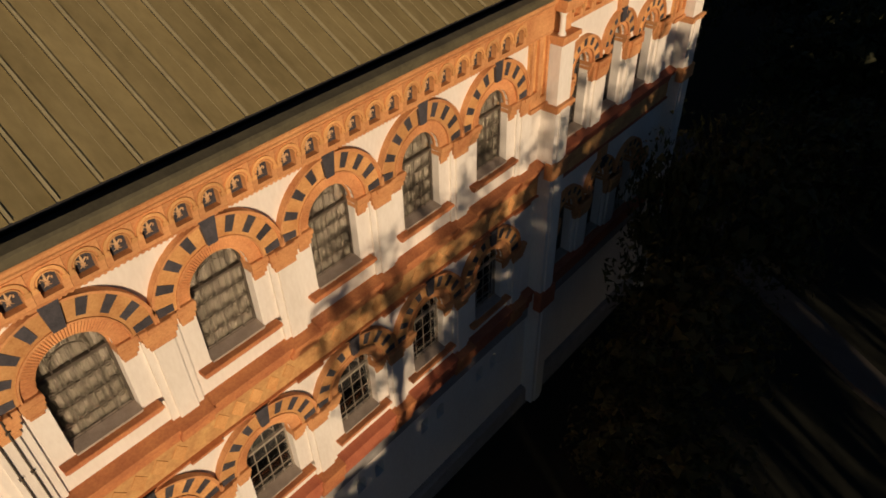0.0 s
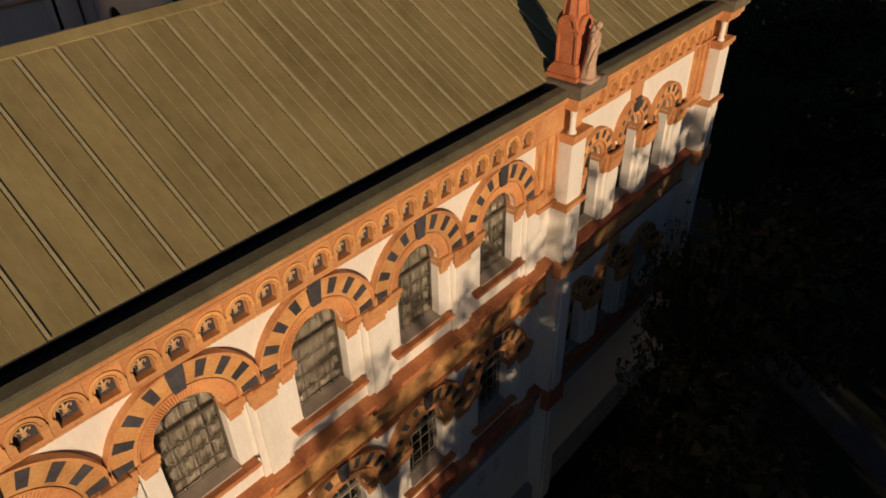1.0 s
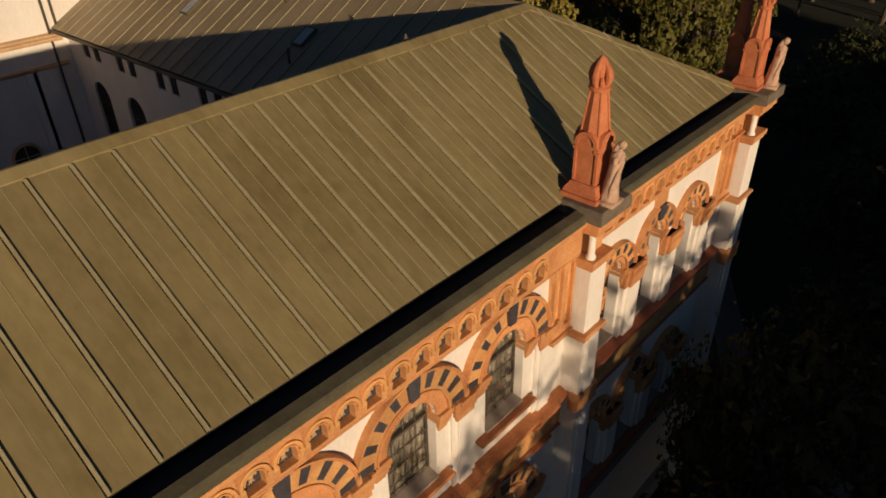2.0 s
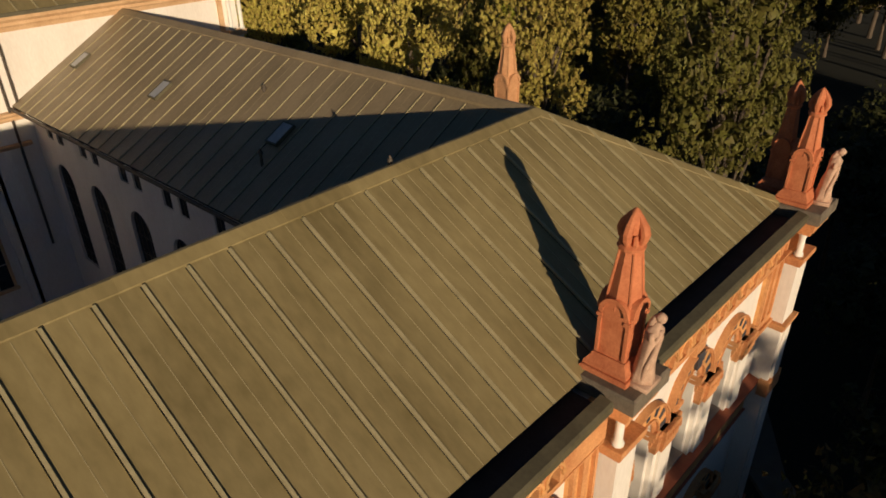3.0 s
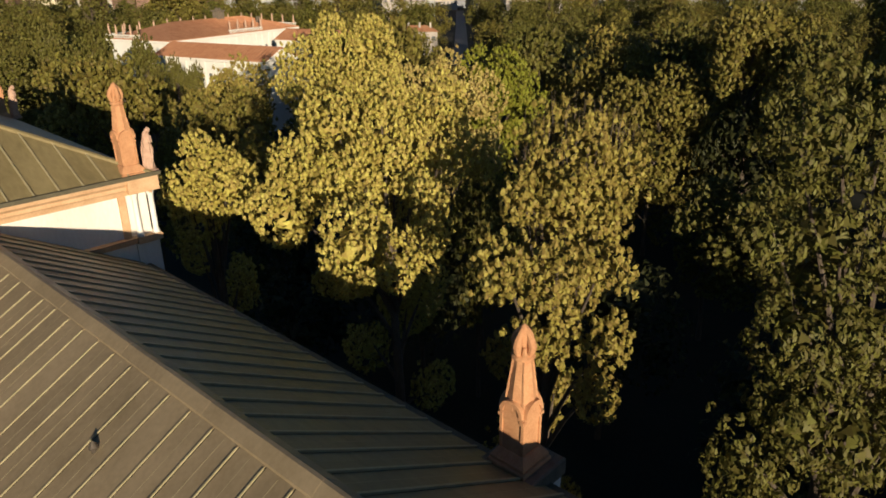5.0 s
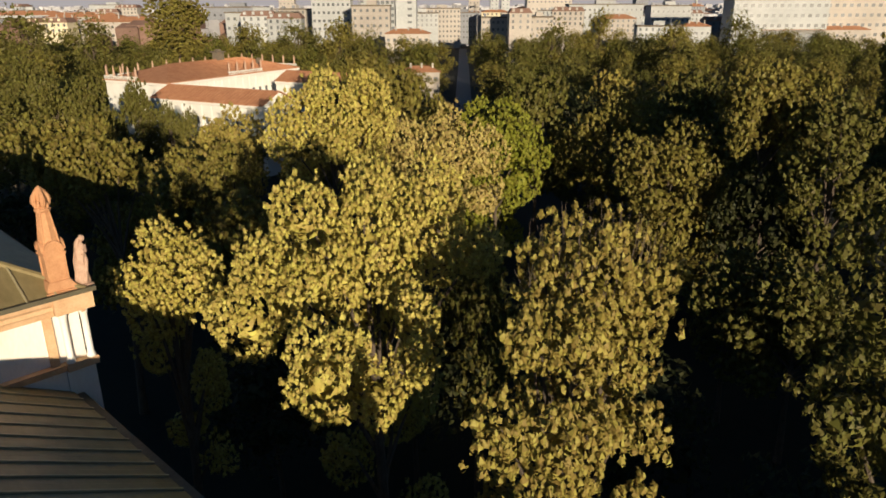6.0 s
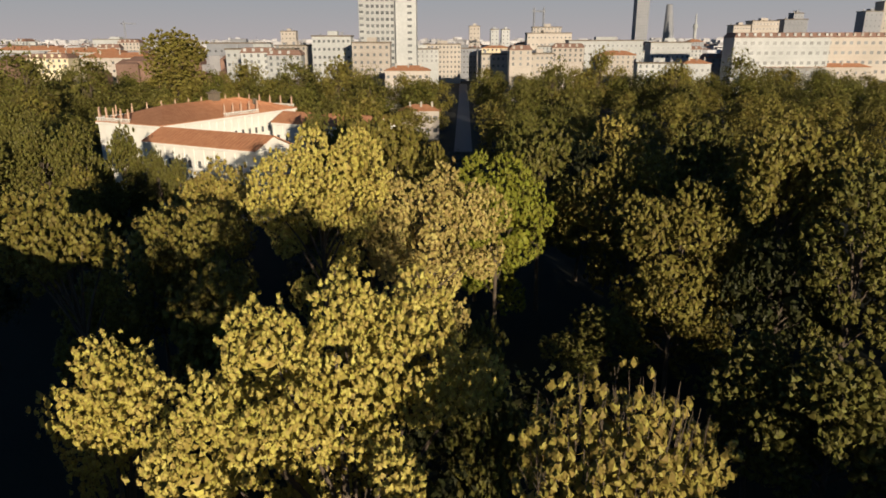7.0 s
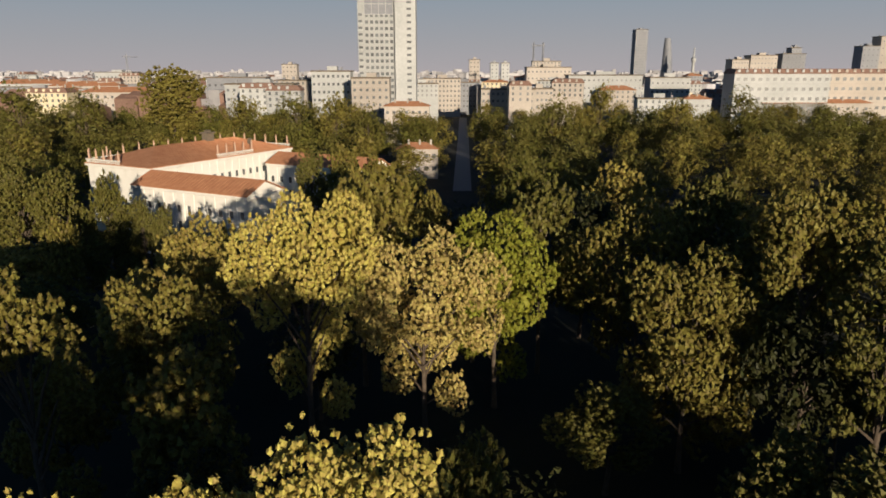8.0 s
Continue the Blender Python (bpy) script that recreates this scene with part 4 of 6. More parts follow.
# ---- pinnacles and statues ----
def pinnacle(mat):
    t = thing("roof_pinnacle", (0, 0, 0), "red terracotta roof pinnacle with gabled niches and a leafy finial", "pinnacle", "pinnacles along the roof edge")
    s = Shape()
    for w, z0, z1 in ((0.70, 0.0, 0.16), (0.64, 0.16, 0.30)):
        s.cham(-w, w, -w, w, z0, z1, 0.03)
    rings = [(0.62, 0.30), (0.46, 0.52)]
    s.add([(sx * w, sy * w, z) for w, z in rings for sx, sy in ((-1, -1), (1, -1), (1, 1), (-1, 1))],
          [(0, 1, 5, 4), (1, 2, 6, 5), (2, 3, 7, 6), (3, 0, 4, 7), (4, 5, 6, 7), (3, 2, 1, 0)])
    part("pedestal", s, mat, t, local=True)
    s = Shape().cham(-0.40, 0.40, -0.40, 0.40, 0.5, 1.95, 0.02)
    part("shaft", s, mat, t, local=True)
    for k in range(4):
        g = Shape()
        g.prism([(-0.42, -0.46, 1.55)] + [(-0.42 * math.cos(math.pi * i / 10), -0.46, 1.80 + 0.42 * math.sin(math.pi * i / 10)) for i in range(11)] + [(0.42, -0.46, 1.55)], (0, 0.10, 0))
        g.ring(0, 1.80, 0.30, 0.42, -0.52, -0.46, n=12)
        g.box(-0.44, -0.35, -0.45, -0.40, 0.55, 1.62)
        g.box(0.35, 0.44, -0.45, -0.40, 0.55, 1.62)
        g.cham(-0.47, -0.31, -0.50, -0.40, 1.60, 1.70, 0.02)
        g.cham(0.31, 0.47, -0.50, -0.40, 1.60, 1.70, 0.02)
        p = part("gable", g, mat, t, local=True)
        p.matrix_basis = Matrix.Rotation(k * math.pi / 2, 4, "Z")
    s = Shape()
    prof = [(0.43, 1.9), (0.40, 2.2), (0.24, 3.42)]
    s.lathe([(r * 1.12, z) for r, z in prof], 8)
    for k in range(4):
        a = math.pi / 4 + k * math.pi / 2
        c, n = math.cos(a), math.sin(a)
        s.tube([(0.47 * c, 0.47 * n, 2.0), (0.27 * c, 0.27 * n, 3.42)], [0.05, 0.04], 6)
    part("spire", s, mat, t, local=True)
    s = Shape()
    s.lathe([(0.27, 3.36), (0.34, 3.40), (0.36, 3.48), (0.27, 3.54), (0.20, 3.60), (0.17, 3.72), (0.20, 3.92), (0.21, 4.06), (0.17, 4.20), (0.11, 4.32), (0.03, 4.39)], 12)
    for k in range(4):
        a = k * math.pi / 2
        c, n = math.cos(a), math.sin(a)
        s.tube([(0.20 * c, 0.20 * n, 3.50), (0.28 * c, 0.28 * n, 3.66), (0.31 * c, 0.31 * n, 3.82), (0.26 * c, 0.26 * n, 3.98), (0.17 * c, 0.17 * n, 4.12), (0.08 * c, 0.08 * n, 4.28)], [0.07, 0.11, 0.13, 0.12, 0.10, 0.06], 8)
        a += math.pi / 4
        c, n = math.cos(a), math.sin(a)
        s.tube([(0.22 * c, 0.22 * n, 3.46), (0.27 * c, 0.27 * n, 3.60), (0.22 * c, 0.22 * n, 3.78)], [0.06, 0.08, 0.05], 6)
    part("finial", s, mat, t, "leafy crown finial", local=True)
    return t


def statue(seed, lean):
    """A robed standing figure on a low plinth, as one plain shape."""
    rnd = random.Random(seed)
    ph = [rnd.uniform(0, 6.28) for _ in range(4)]

    def folds(a, z):
        k = max(0.0, 1 - z / 1.5)
        return 1 + 0.09 * k * math.sin(7 * a + ph[0] + 2 * z) + 0.06 * math.sin(4 * a + ph[1] - 3 * z) + 0.03 * math.sin(13 * a + ph[2])

    s = Shape()
    s.cham(-0.34, 0.34, -0.32, 0.32, 0.0, 0.14, 0.02)
    s.lathe([(0.28, 0.14), (0.27, 0.26), (0.22, 0.62), (0.20, 0.95), (0.17, 1.18), (0.185, 1.38), (0.20, 1.55), (0.17, 1.66), (0.09, 1.74), (0.07, 1.82)], 32, (0, 0, 0), folds)
    s.ball((0.0, -0.06, 1.93), 0.088, 0.105, 0.135, 12, 9)
    s.ball((0.0, -0.01, 1.96), 0.102, 0.11, 0.125, 12, 9)
    s.tube([(0.0, 0.07, 1.96), (0.0, 0.11, 1.78), (0.0, 0.14, 1.50)], [0.07, 0.10, 0.08], 8)
    # one arm bent up to the chin, the other folded across the waist, and a fallen cloak
    s.tube([(-0.15, 0, 1.58), (-0.19, -0.05, 1.38), (-0.13, -0.15, 1.40), (-0.05, -0.15, 1.68)], [0.075, 0.075, 0.065, 0.045], 8)
    s.tube([(0.15, 0, 1.58), (0.19, -0.03, 1.32), (0.12, -0.14, 1.22), (-0.06, -0.17, 1.24)], [0.075, 0.075, 0.065, 0.045], 8)
    s.tube([(0.18, 0.06, 1.60), (0.10, -0.14, 1.40), (-0.10, -0.18, 1.05), (-0.20, -0.12, 0.60), (-0.21, -0.08, 0.24)], [0.06, 0.07, 0.08, 0.07, 0.05], 8)
    s.tube([(0.20, 0.08, 1.55), (0.25, 0.12, 1.0), (0.24, 0.10, 0.3)], [0.06, 0.07, 0.06], 7)
    for p in range(len(s.v)):
        x, y, z = s.v[p]
        s.v[p] = (x, y - lean * z * z * 0.05, z)
    ob = part("statue", s, STATUE, smooth=True)
    return tagged(ob, "weathered pinkish stone statue on the roof coping", "statue", "statues along the roof edge")


PINS = [(23.95, 15.48, 23.66), (36.35, 15.58, 23.66), (36.05, 28.5, 23.9), (35.9, 51.3, 27.84), (35.9, 70.0, 27.84)]
first = pinnacle(PINNACLE)
SLIM = (0.91, 0.91, 0.98)
first.matrix_basis = Matrix.LocRotScale(Vector(PINS[0]), None, SLIM)
copy_thing(first, Matrix.LocRotScale(Vector(PINS[1]), None, (0.91, 0.91, 0.95)))
copy_thing(first, Matrix.LocRotScale(Vector((36.87, 16.5, 23.68)), None, (0.80, 0.80, 0.935)))
second = pinnacle(PINNACLE_PALE)
second.matrix_basis = Matrix.LocRotScale(Vector(PINS[2]), None, SLIM)
for p in PINS[3:]:
    copy_thing(second, Matrix.LocRotScale(Vector(p), None, SLIM))
fig = statue(3, 1.0)
fig.location = (23.85, 14.72, 23.66)
copy_thing(fig, pose(36.75, 14.85, 23.66, 0, 0, 8))
copy_thing(fig, pose(36.75, 51.1, 27.84, 0, 0, 90))
copy_thing(fig, pose(36.75, 70.0, 27.84, 0, 0, 90))


# ---- trees ----
AHEAD, ASIDE, FROM = Vector((0.7225, 0.6914)), Vector((0.6914, -0.7225)), Vector((38.5, 31.5))


def grown_lobes(radius, low, top, seed, squash=1.0, taper=-0.10):
    """Uneven boughs of a free-standing crown: (x, y, z, radius) for each."""
    g = np.random.default_rng(seed)
    mid, half = (low + top) / 2, (top - low) / 2
    n = 11 + int(radius * 0.7)
    lobes = []
    for i in range(n):
        z = -0.9 + 1.55 * (i + 0.5) / n
        a = i * 2.39996 + g.uniform(-0.7, 0.7)
        w = math.sqrt(max(0.06, 1 - z * z)) * (1.0 + taper * z)
        k = g.uniform(0.45, 0.84)
        lobes.append((radius * w * k * math.cos(a), radius * w * k * math.sin(a) * squash, mid + half * z * 0.82 + g.uniform(-0.08, 0.08) * half, radius * g.uniform(0.20, 0.40)))
    for i in range(3):
        a = 1.2 + i * 2.1 + g.uniform(-0.5, 0.5)
        k = g.uniform(0.16, 0.40)
        r = radius * g.uniform(0.28, 0.38)
        lobes.append((k * radius * math.cos(a), k * radius * math.sin(a) * squash, top - r - radius * 0.30 * g.random(), r))
    lobes.append((0.1 * radius, 0, top - radius * 0.32, radius * 0.31))
    return lobes


def turned_lobes(rows, skirt=()):
    """Boughs given as (aside, ahead, height, radius); skirt: (lowest, highest, spread, radius) of the shaded boughs beneath."""
    out = [(a * ASIDE.x + b * AHEAD.x, a * ASIDE.y + b * AHEAD.y, z + 0.2, r) for a, b, z, r in rows]
    if skirt:
        z0, z1, w, r = skirt
        for i in range(5):
            a = i * 2.4
            k = w * (0.55 + 0.45 * ((i * 7) % 5) / 4)
            p, q = k * math.cos(a), abs(k * math.sin(a)) * 0.9 + 1.2
            out.append((p * ASIDE.x + q * AHEAD.x, p * ASIDE.y + q * AHEAD.y, z0 + (z1 - z0) * i / 4, r * (0.8 + 0.3 * (i % 3) / 2)))
    return out


def crown_mesh(name, mat, lobes, space, per, leaf, seed, full=1, single=False, ragged=1.0, bare=-0.36):
    """A crown of upright leaf tufts on uneven boughs: each tuft a dense heart with single leaves round it."""
    g = np.random.default_rng(seed)
    L = np.array(lobes)
    middle = L[:, :3].mean(0)
    # smaller swellings on the outside of every bough
    m = 9
    d = g.normal(size=(len(L) * m, 3))
    out = np.repeat(L[:, :3] - middle, m, 0)
    d += out / np.linalg.norm(out, axis=1).max() * 1.1
    d[:, 2] += 0.35
    d /= np.linalg.norm(d, axis=1)[:, None]
    big = np.repeat(L[:, 3], m)
    cen = np.repeat(L[:, :3], m, 0) + d * (big * g.uniform(0.50, 0.88, len(big)))[:, None] * np.array((1, 1, 1.15))
    B = np.concatenate([np.column_stack([cen, big * g.uniform(0.26, 0.50, len(big))]), L * np.array((1, 1, 1, 0.86))])
    cand = int(4.2 * 12.57 * (B[:, 3] ** 2).sum() / (space * space))
    pick = g.choice(len(B), cand, p=B[:, 3] ** 2 / (B[:, 3] ** 2).sum())
    d = g.normal(size=(cand, 3))
    d[:, 2] += 0.25
    d /= np.linalg.norm(d, axis=1)[:, None]
    at = B[pick, :3] + d * B[pick, 3][:, None] * np.array((1, 1, 1.12))
    deep = np.full(cand, -9.0)
    for q in B:
        deep = np.maximum(deep, q[3] - np.linalg.norm((at - q[:3]) / np.array((1, 1, 1.12)), axis=1))
    ok = deep < 0.22 * space
    at, d = at[ok], d[ok]
    # keep the tufts apart
    cells, keep = {}, []
    for i, p in enumerate((at / space).tolist()):
        c = (int(p[0] // 1), int(p[1] // 1), int(p[2] // 1.25))
        near = False
        for dx in (-1, 0, 1):
            for dy in (-1, 0, 1):
                for dz in (-1, 0, 1):
                    for q in cells.get((c[0] + dx, c[1] + dy, c[2] + dz), ()):
                        if (p[0] - q[0]) ** 2 + (p[1] - q[1]) ** 2 + 0.64 * (p[2] - q[2]) ** 2 < 0.62:
                            near = True
        if not near:
            cells.setdefault(c, []).append(p)
            keep.append(i)
    # pockets where the boughs are bare and the dark inside shows
    hold = 6.5 * space if full == 1 else 3.2 * space
    keep = [i for i in keep if noise.noise(Vector((at[i] / hold).tolist())) > bare]
    at, d = at[keep], d[keep]
    C = len(at)
    # some shoots stand out beyond the rest
    at = at + (d + np.array((0, 0, 0.6))) * (ragged * space * np.clip(g.exponential(0.40, C) - 0.22, 0, 1.5))[:, None]
    size0 = space * g.uniform(0.42, 0.68, C)
    # leaves round every tuft
    N = C * per
    c, dd = np.repeat(at, per, 0), np.repeat(d, per, 0)
    e = g.normal(size=(N, 3)) + 0.5 * dd
    e[:, 2] += 0.2
    e /= np.linalg.norm(e, axis=1)[:, None]
    s0 = np.repeat(size0, per)[:, None]
    pos = c + e * s0 * g.uniform(0.70, 1.10, N)[:, None] * np.array((0.82, 0.82, 1.35))
    nrm = e + 0.35 * dd + 0.30 * g.normal(size=(N, 3)) - 0.42 * np.array(SUN_WAY)
    nrm /= np.linalg.norm(nrm, axis=1)[:, None]
    u = 0.4 * e + 0.40 * g.normal(size=(N, 3)) + np.array((0, 0, 0.9))
    u -= nrm * (u * nrm).sum(1)[:, None]
    u /= np.linalg.norm(u, axis=1)[:, None]
    v = np.cross(nrm, u)
    size = leaf * g.uniform(0.65, 1.3, N)[:, None]
    fold = 0.2 * size * nrm
    quads, tris = np.zeros((0, 3)), [np.zeros((0, 3))]
    if single:
        tris.append(np.stack([pos - u * size * 0.5 - v * size * 0.34, pos + u * size * 0.95, pos - u * size * 0.35 + v * size * 0.42 + fold], axis=1).reshape(-1, 3))
    else:
        quads = np.stack([pos - u * size * 0.6, pos - v * size * 0.36 + fold, pos + u * size * 0.95, pos + v * size * 0.36 + fold], axis=1).reshape(-1, 3)
    if full == 1:
        # the dense heart of every tuft: eight leaf blades that close round it
        ax = g.normal(size=(C, 3)) * 0.34 + 0.35 * d + np.array((0, 0, 1.0))
        ax /= np.linalg.norm(ax, axis=1)[:, None]
        p = np.cross(ax, g.normal(size=(C, 3)))
        p /= np.linalg.norm(p, axis=1)[:, None]
        q = np.cross(ax, p)
        r = size0[:, None] * 0.80
        top, bot = at + ax * r * 1.5, at - ax * r * 1.2
        ring = [at + p * r, at + q * r, at - p * r, at - q * r]
        for i in range(4):
            a, b = ring[i], ring[(i + 1) % 4]
            tris.append(np.stack([a, b, top], 1).reshape(-1, 3))
            tris.append(np.stack([b, a, bot], 1).reshape(-1, 3))
    if full:
        # boughs' inner foliage, which lets no light through
        near = full == 1 or not single
        inner = np.repeat(L, 110 if near else 32, 0)
        w = g.normal(size=(len(inner), 3))
        w /= np.linalg.norm(w, axis=1)[:, None]
        a = np.cross(w, g.normal(size=w.shape))
        a /= np.linalg.norm(a, axis=1)[:, None]
        b, o, z = np.cross(w, a), inner[:, :3] + w * inner[:, 3:] * g.uniform(0.35, 0.66, (len(inner), 1)), inner[:, 3:] * g.uniform(0.10, 0.19, (len(inner), 1)) * (1.0 if near else 1.8)
        tris.append(np.stack([o - a * z, o + a * z * 0.5 - b * z * 0.8, o + a * z * 0.5 + b * z * 0.8], 1).reshape(-1, 3))
    return leaf_mesh(name, quads, np.concatenate(tris), mat)


def leaf_mesh(name, quads, tris, mat):
    """One mesh of loose leaves, first those of four corners, then those of three."""
    a, b = len(quads) // 4, len(tris) // 3
    pts = np.concatenate([quads, tris])
    me = bpy.data.meshes.new(name)
    me.vertices.add(len(pts))
    me.vertices.foreach_set("co", pts.astype(np.float32).ravel())
    me.loops.add(len(pts))
    me.loops.foreach_set("vertex_index", np.arange(len(pts), dtype=np.int32))
    me.polygons.add(a + b)
    me.polygons.foreach_set("loop_start", np.concatenate([np.arange(0, 4 * a, 4), 4 * a + np.arange(0, 3 * b, 3)]).astype(np.int32))
    me.update(calc_edges=True)
    me.materials.append(mat)
    return me


def tree(at, mat, lobes, low, space, per, leaf, seed, label, twigs=0, group="park trees", split=False, full=1, ragged=1.0, bare=-0.36):
    """Trunk, limbs and a leafy crown, standing on the ground."""
    rnd = random.Random(seed)
    t = thing("tree", (at[0], at[1], -0.2), label, "tree", group)
    top = max(q[2] + q[3] for q in lobes)
    part("crown", crown_mesh("crown", mat, lobes, space, per, leaf, seed, full, not split, ragged, bare), mat, t, local=True)
    r = 0.035 * top ** 0.9 * 0.5
    s = Shape()
    bend = [rnd.uniform(-0.3, 0.3) for _ in range(2)]
    cx, cy = sum(q[0] for q in lobes) / len(lobes), sum(q[1] for q in lobes) / len(lobes)
    spine = [(0, 0, -0.3), (bend[0] * 0.3, bend[1] * 0.3, low * 0.4), (bend[0], bend[1], low), (cx * 0.6 + bend[0], cy * 0.6 + bend[1], (low + top) / 2), (cx, cy, top - 2.0)]
    s.tube(spine, [r * 1.35, r, r * 0.85, r * 0.5, r * 0.12], 9)
    if split:
        part("trunk", s, BARK, t, local=True)
    for x, y, z, q in lobes:
        z0 = max(low * 0.8, min(z - 1.0, (low + z) / 2))
        limb = (Shape() if split else s).tube([(bend[0], bend[1], z0), (x * 0.45 + bend[0] * 0.5, y * 0.45, (z + z0) / 2 + 0.3), (x, y, z + q * 0.4)], [r * 0.42, r * 0.28, r * 0.06], 6 if split else 4)
        if split:
            part("limb", limb, BARK, t, local=True)
    if not split:
        part("trunk", s, BARK, t, local=True)
    crest = sorted(lobes, key=lambda q: -q[2])[:6]
    for i in range(twigs):
        x, y, z, q = crest[i % 6]
        a, k = rnd.uniform(0, 6.28), rnd.uniform(0.2, 0.95)
        x, y, z = x + k * q * math.cos(a), y + k * q * math.sin(a), z + q * (1.05 - 0.4 * k)
        tw = Shape().tube([(x * 0.9, y * 0.9, z - 1.2), (x * 0.97, y * 0.97, z), (x + rnd.uniform(-0.2, 0.2), y + rnd.uniform(-0.2, 0.2), z + rnd.uniform(0.3, 1.1))], [0.022, 0.015, 0.006], 4)
        part("twig", tw, BARK, t, local=True)
    return t


GOLD = "tall tree with golden green foliage, sunlight put into its colour"
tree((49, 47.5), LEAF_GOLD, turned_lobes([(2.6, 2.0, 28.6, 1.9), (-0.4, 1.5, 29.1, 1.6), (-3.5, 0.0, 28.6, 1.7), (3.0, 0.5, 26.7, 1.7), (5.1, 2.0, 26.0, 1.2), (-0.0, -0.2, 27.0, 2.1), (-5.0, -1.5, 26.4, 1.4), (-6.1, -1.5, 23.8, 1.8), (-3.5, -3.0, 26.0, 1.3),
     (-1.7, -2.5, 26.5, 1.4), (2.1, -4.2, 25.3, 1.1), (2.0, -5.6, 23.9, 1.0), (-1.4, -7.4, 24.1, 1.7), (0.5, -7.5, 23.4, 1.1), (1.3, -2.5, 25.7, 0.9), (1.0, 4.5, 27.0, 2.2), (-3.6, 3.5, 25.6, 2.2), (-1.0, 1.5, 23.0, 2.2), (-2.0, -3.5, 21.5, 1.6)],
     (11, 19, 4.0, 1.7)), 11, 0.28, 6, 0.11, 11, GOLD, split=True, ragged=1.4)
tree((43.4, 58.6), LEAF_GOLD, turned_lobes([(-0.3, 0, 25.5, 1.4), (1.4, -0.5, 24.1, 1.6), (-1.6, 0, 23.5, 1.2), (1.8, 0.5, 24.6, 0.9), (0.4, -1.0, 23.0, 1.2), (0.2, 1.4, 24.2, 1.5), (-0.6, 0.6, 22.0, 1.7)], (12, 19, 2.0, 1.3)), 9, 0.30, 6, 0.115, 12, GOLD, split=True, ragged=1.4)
tree((48.5, 36), LEAF_AMBER, turned_lobes([(0.3, 0.6, 29.7, 1.2), (1.7, 0.8, 29.3, 1.2), (-1.0, 0.2, 29.1, 1.0), (2.9, 0.8, 28.5, 1.1), (0.6, -0.8, 28.2, 1.6), (2.5, -0.4, 27.4, 1.1), (-1.4, -0.8, 28.4, 0.7), (-1.9, -3.0, 27.8, 0.9), (-0.3, -3.3, 27.7, 1.1),
     (1.6, -2.0, 26.3, 1.0), (-3.0, -5.7, 25.9, 1.0), (-1.0, -5.4, 25.0, 1.4), (1.2, -4.3, 25.1, 1.0), (-1.0, -5.2, 22.6, 1.1), (1.7, -4.4, 21.8, 1.0), (1.4, -4.4, 19.5, 1.0), (0.6, 2.2, 26.8, 1.7), (0.2, 0.5, 23.0, 1.8)], (9, 18, 2.2, 1.2)), 6, 0.30, 7, 0.12, 13,
     "tall slender tree with thinning olive yellow leaves and bare twigs", twigs=90, split=True, ragged=2.0)
tree((50.2, 23), LEAF_MID, turned_lobes([(-2.4, 1.2, 31.4, 1.9), (-0.2, 1.0, 29.9, 1.9), (-3.7, 1.0, 30.6, 1.1), (-4.2, 0.6, 27.5, 1.2), (-2.0, 0.6, 27.8, 1.9), (0.8, 0.8, 26.7, 1.9), (-3.4, -1.2, 24.8, 1.6), (-0.7, -0.6, 24.3, 1.8), (2.2, 0.6, 23.5, 1.6),
     (-5.4, -2.4, 20.5, 1.1), (-3.7, -2.4, 22.1, 1.5), (-1.4, -2.2, 21.0, 1.8), (1.2, -1.0, 21.1, 1.5), (-3.9, -2.4, 18.4, 1.0), (-0.7, -2.2, 18.1, 1.1), (2.0, 1.0, 28.3, 1.5), (-0.8, 2.8, 25.0, 2.4), (-1.0, 1.5, 20.0, 2.2)], (8, 15, 3.2, 1.6)), 7, 0.36, 17, 0.15, 14,
     "large olive green tree beside the museum corner", split=True, full=2, ragged=1.6, bare=-0.02)
tree((88.0, 81.5), LEAF_BROWN, turned_lobes([(-3.5, 0, 21.5, 3.5), (1.5, 0, 22.2, 3.3), (5.6, 0.5, 20.0, 2.8), (-5.9, 0, 19.4, 2.6), (-0.3, -2.0, 18.6, 3.3), (5.6, 0, 16.0, 2.4), (-4.2, -1.0, 16.8, 2.3), (0.5, 3.0, 20.5, 3.4)], (8, 15, 5.0, 2.4)), 7, 0.50, 5, 0.20, 17,
     "rounded tree with tan and golden leaves")
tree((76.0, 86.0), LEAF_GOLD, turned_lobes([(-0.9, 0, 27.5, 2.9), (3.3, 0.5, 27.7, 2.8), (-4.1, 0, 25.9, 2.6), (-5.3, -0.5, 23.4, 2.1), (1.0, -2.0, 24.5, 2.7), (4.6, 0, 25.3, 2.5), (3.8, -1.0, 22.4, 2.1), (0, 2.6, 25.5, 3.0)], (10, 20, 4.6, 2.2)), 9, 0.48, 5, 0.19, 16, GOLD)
tree((103.5, 84.3), LEAF_GREEN, turned_lobes([(0.6, 0, 20.9, 3.8), (3.8, 0, 18.5, 3.3), (-2.4, 0.5, 22.2, 2.7), (3.1, 0, 14.4, 3.3), (0.5, -2.0, 18.2, 3.4), (-2.5, -0.5, 16.5, 2.8)], (6, 12, 4.0, 2.4)), 6, 0.58, 5, 0.23, 18, "fresh green leafy tree")
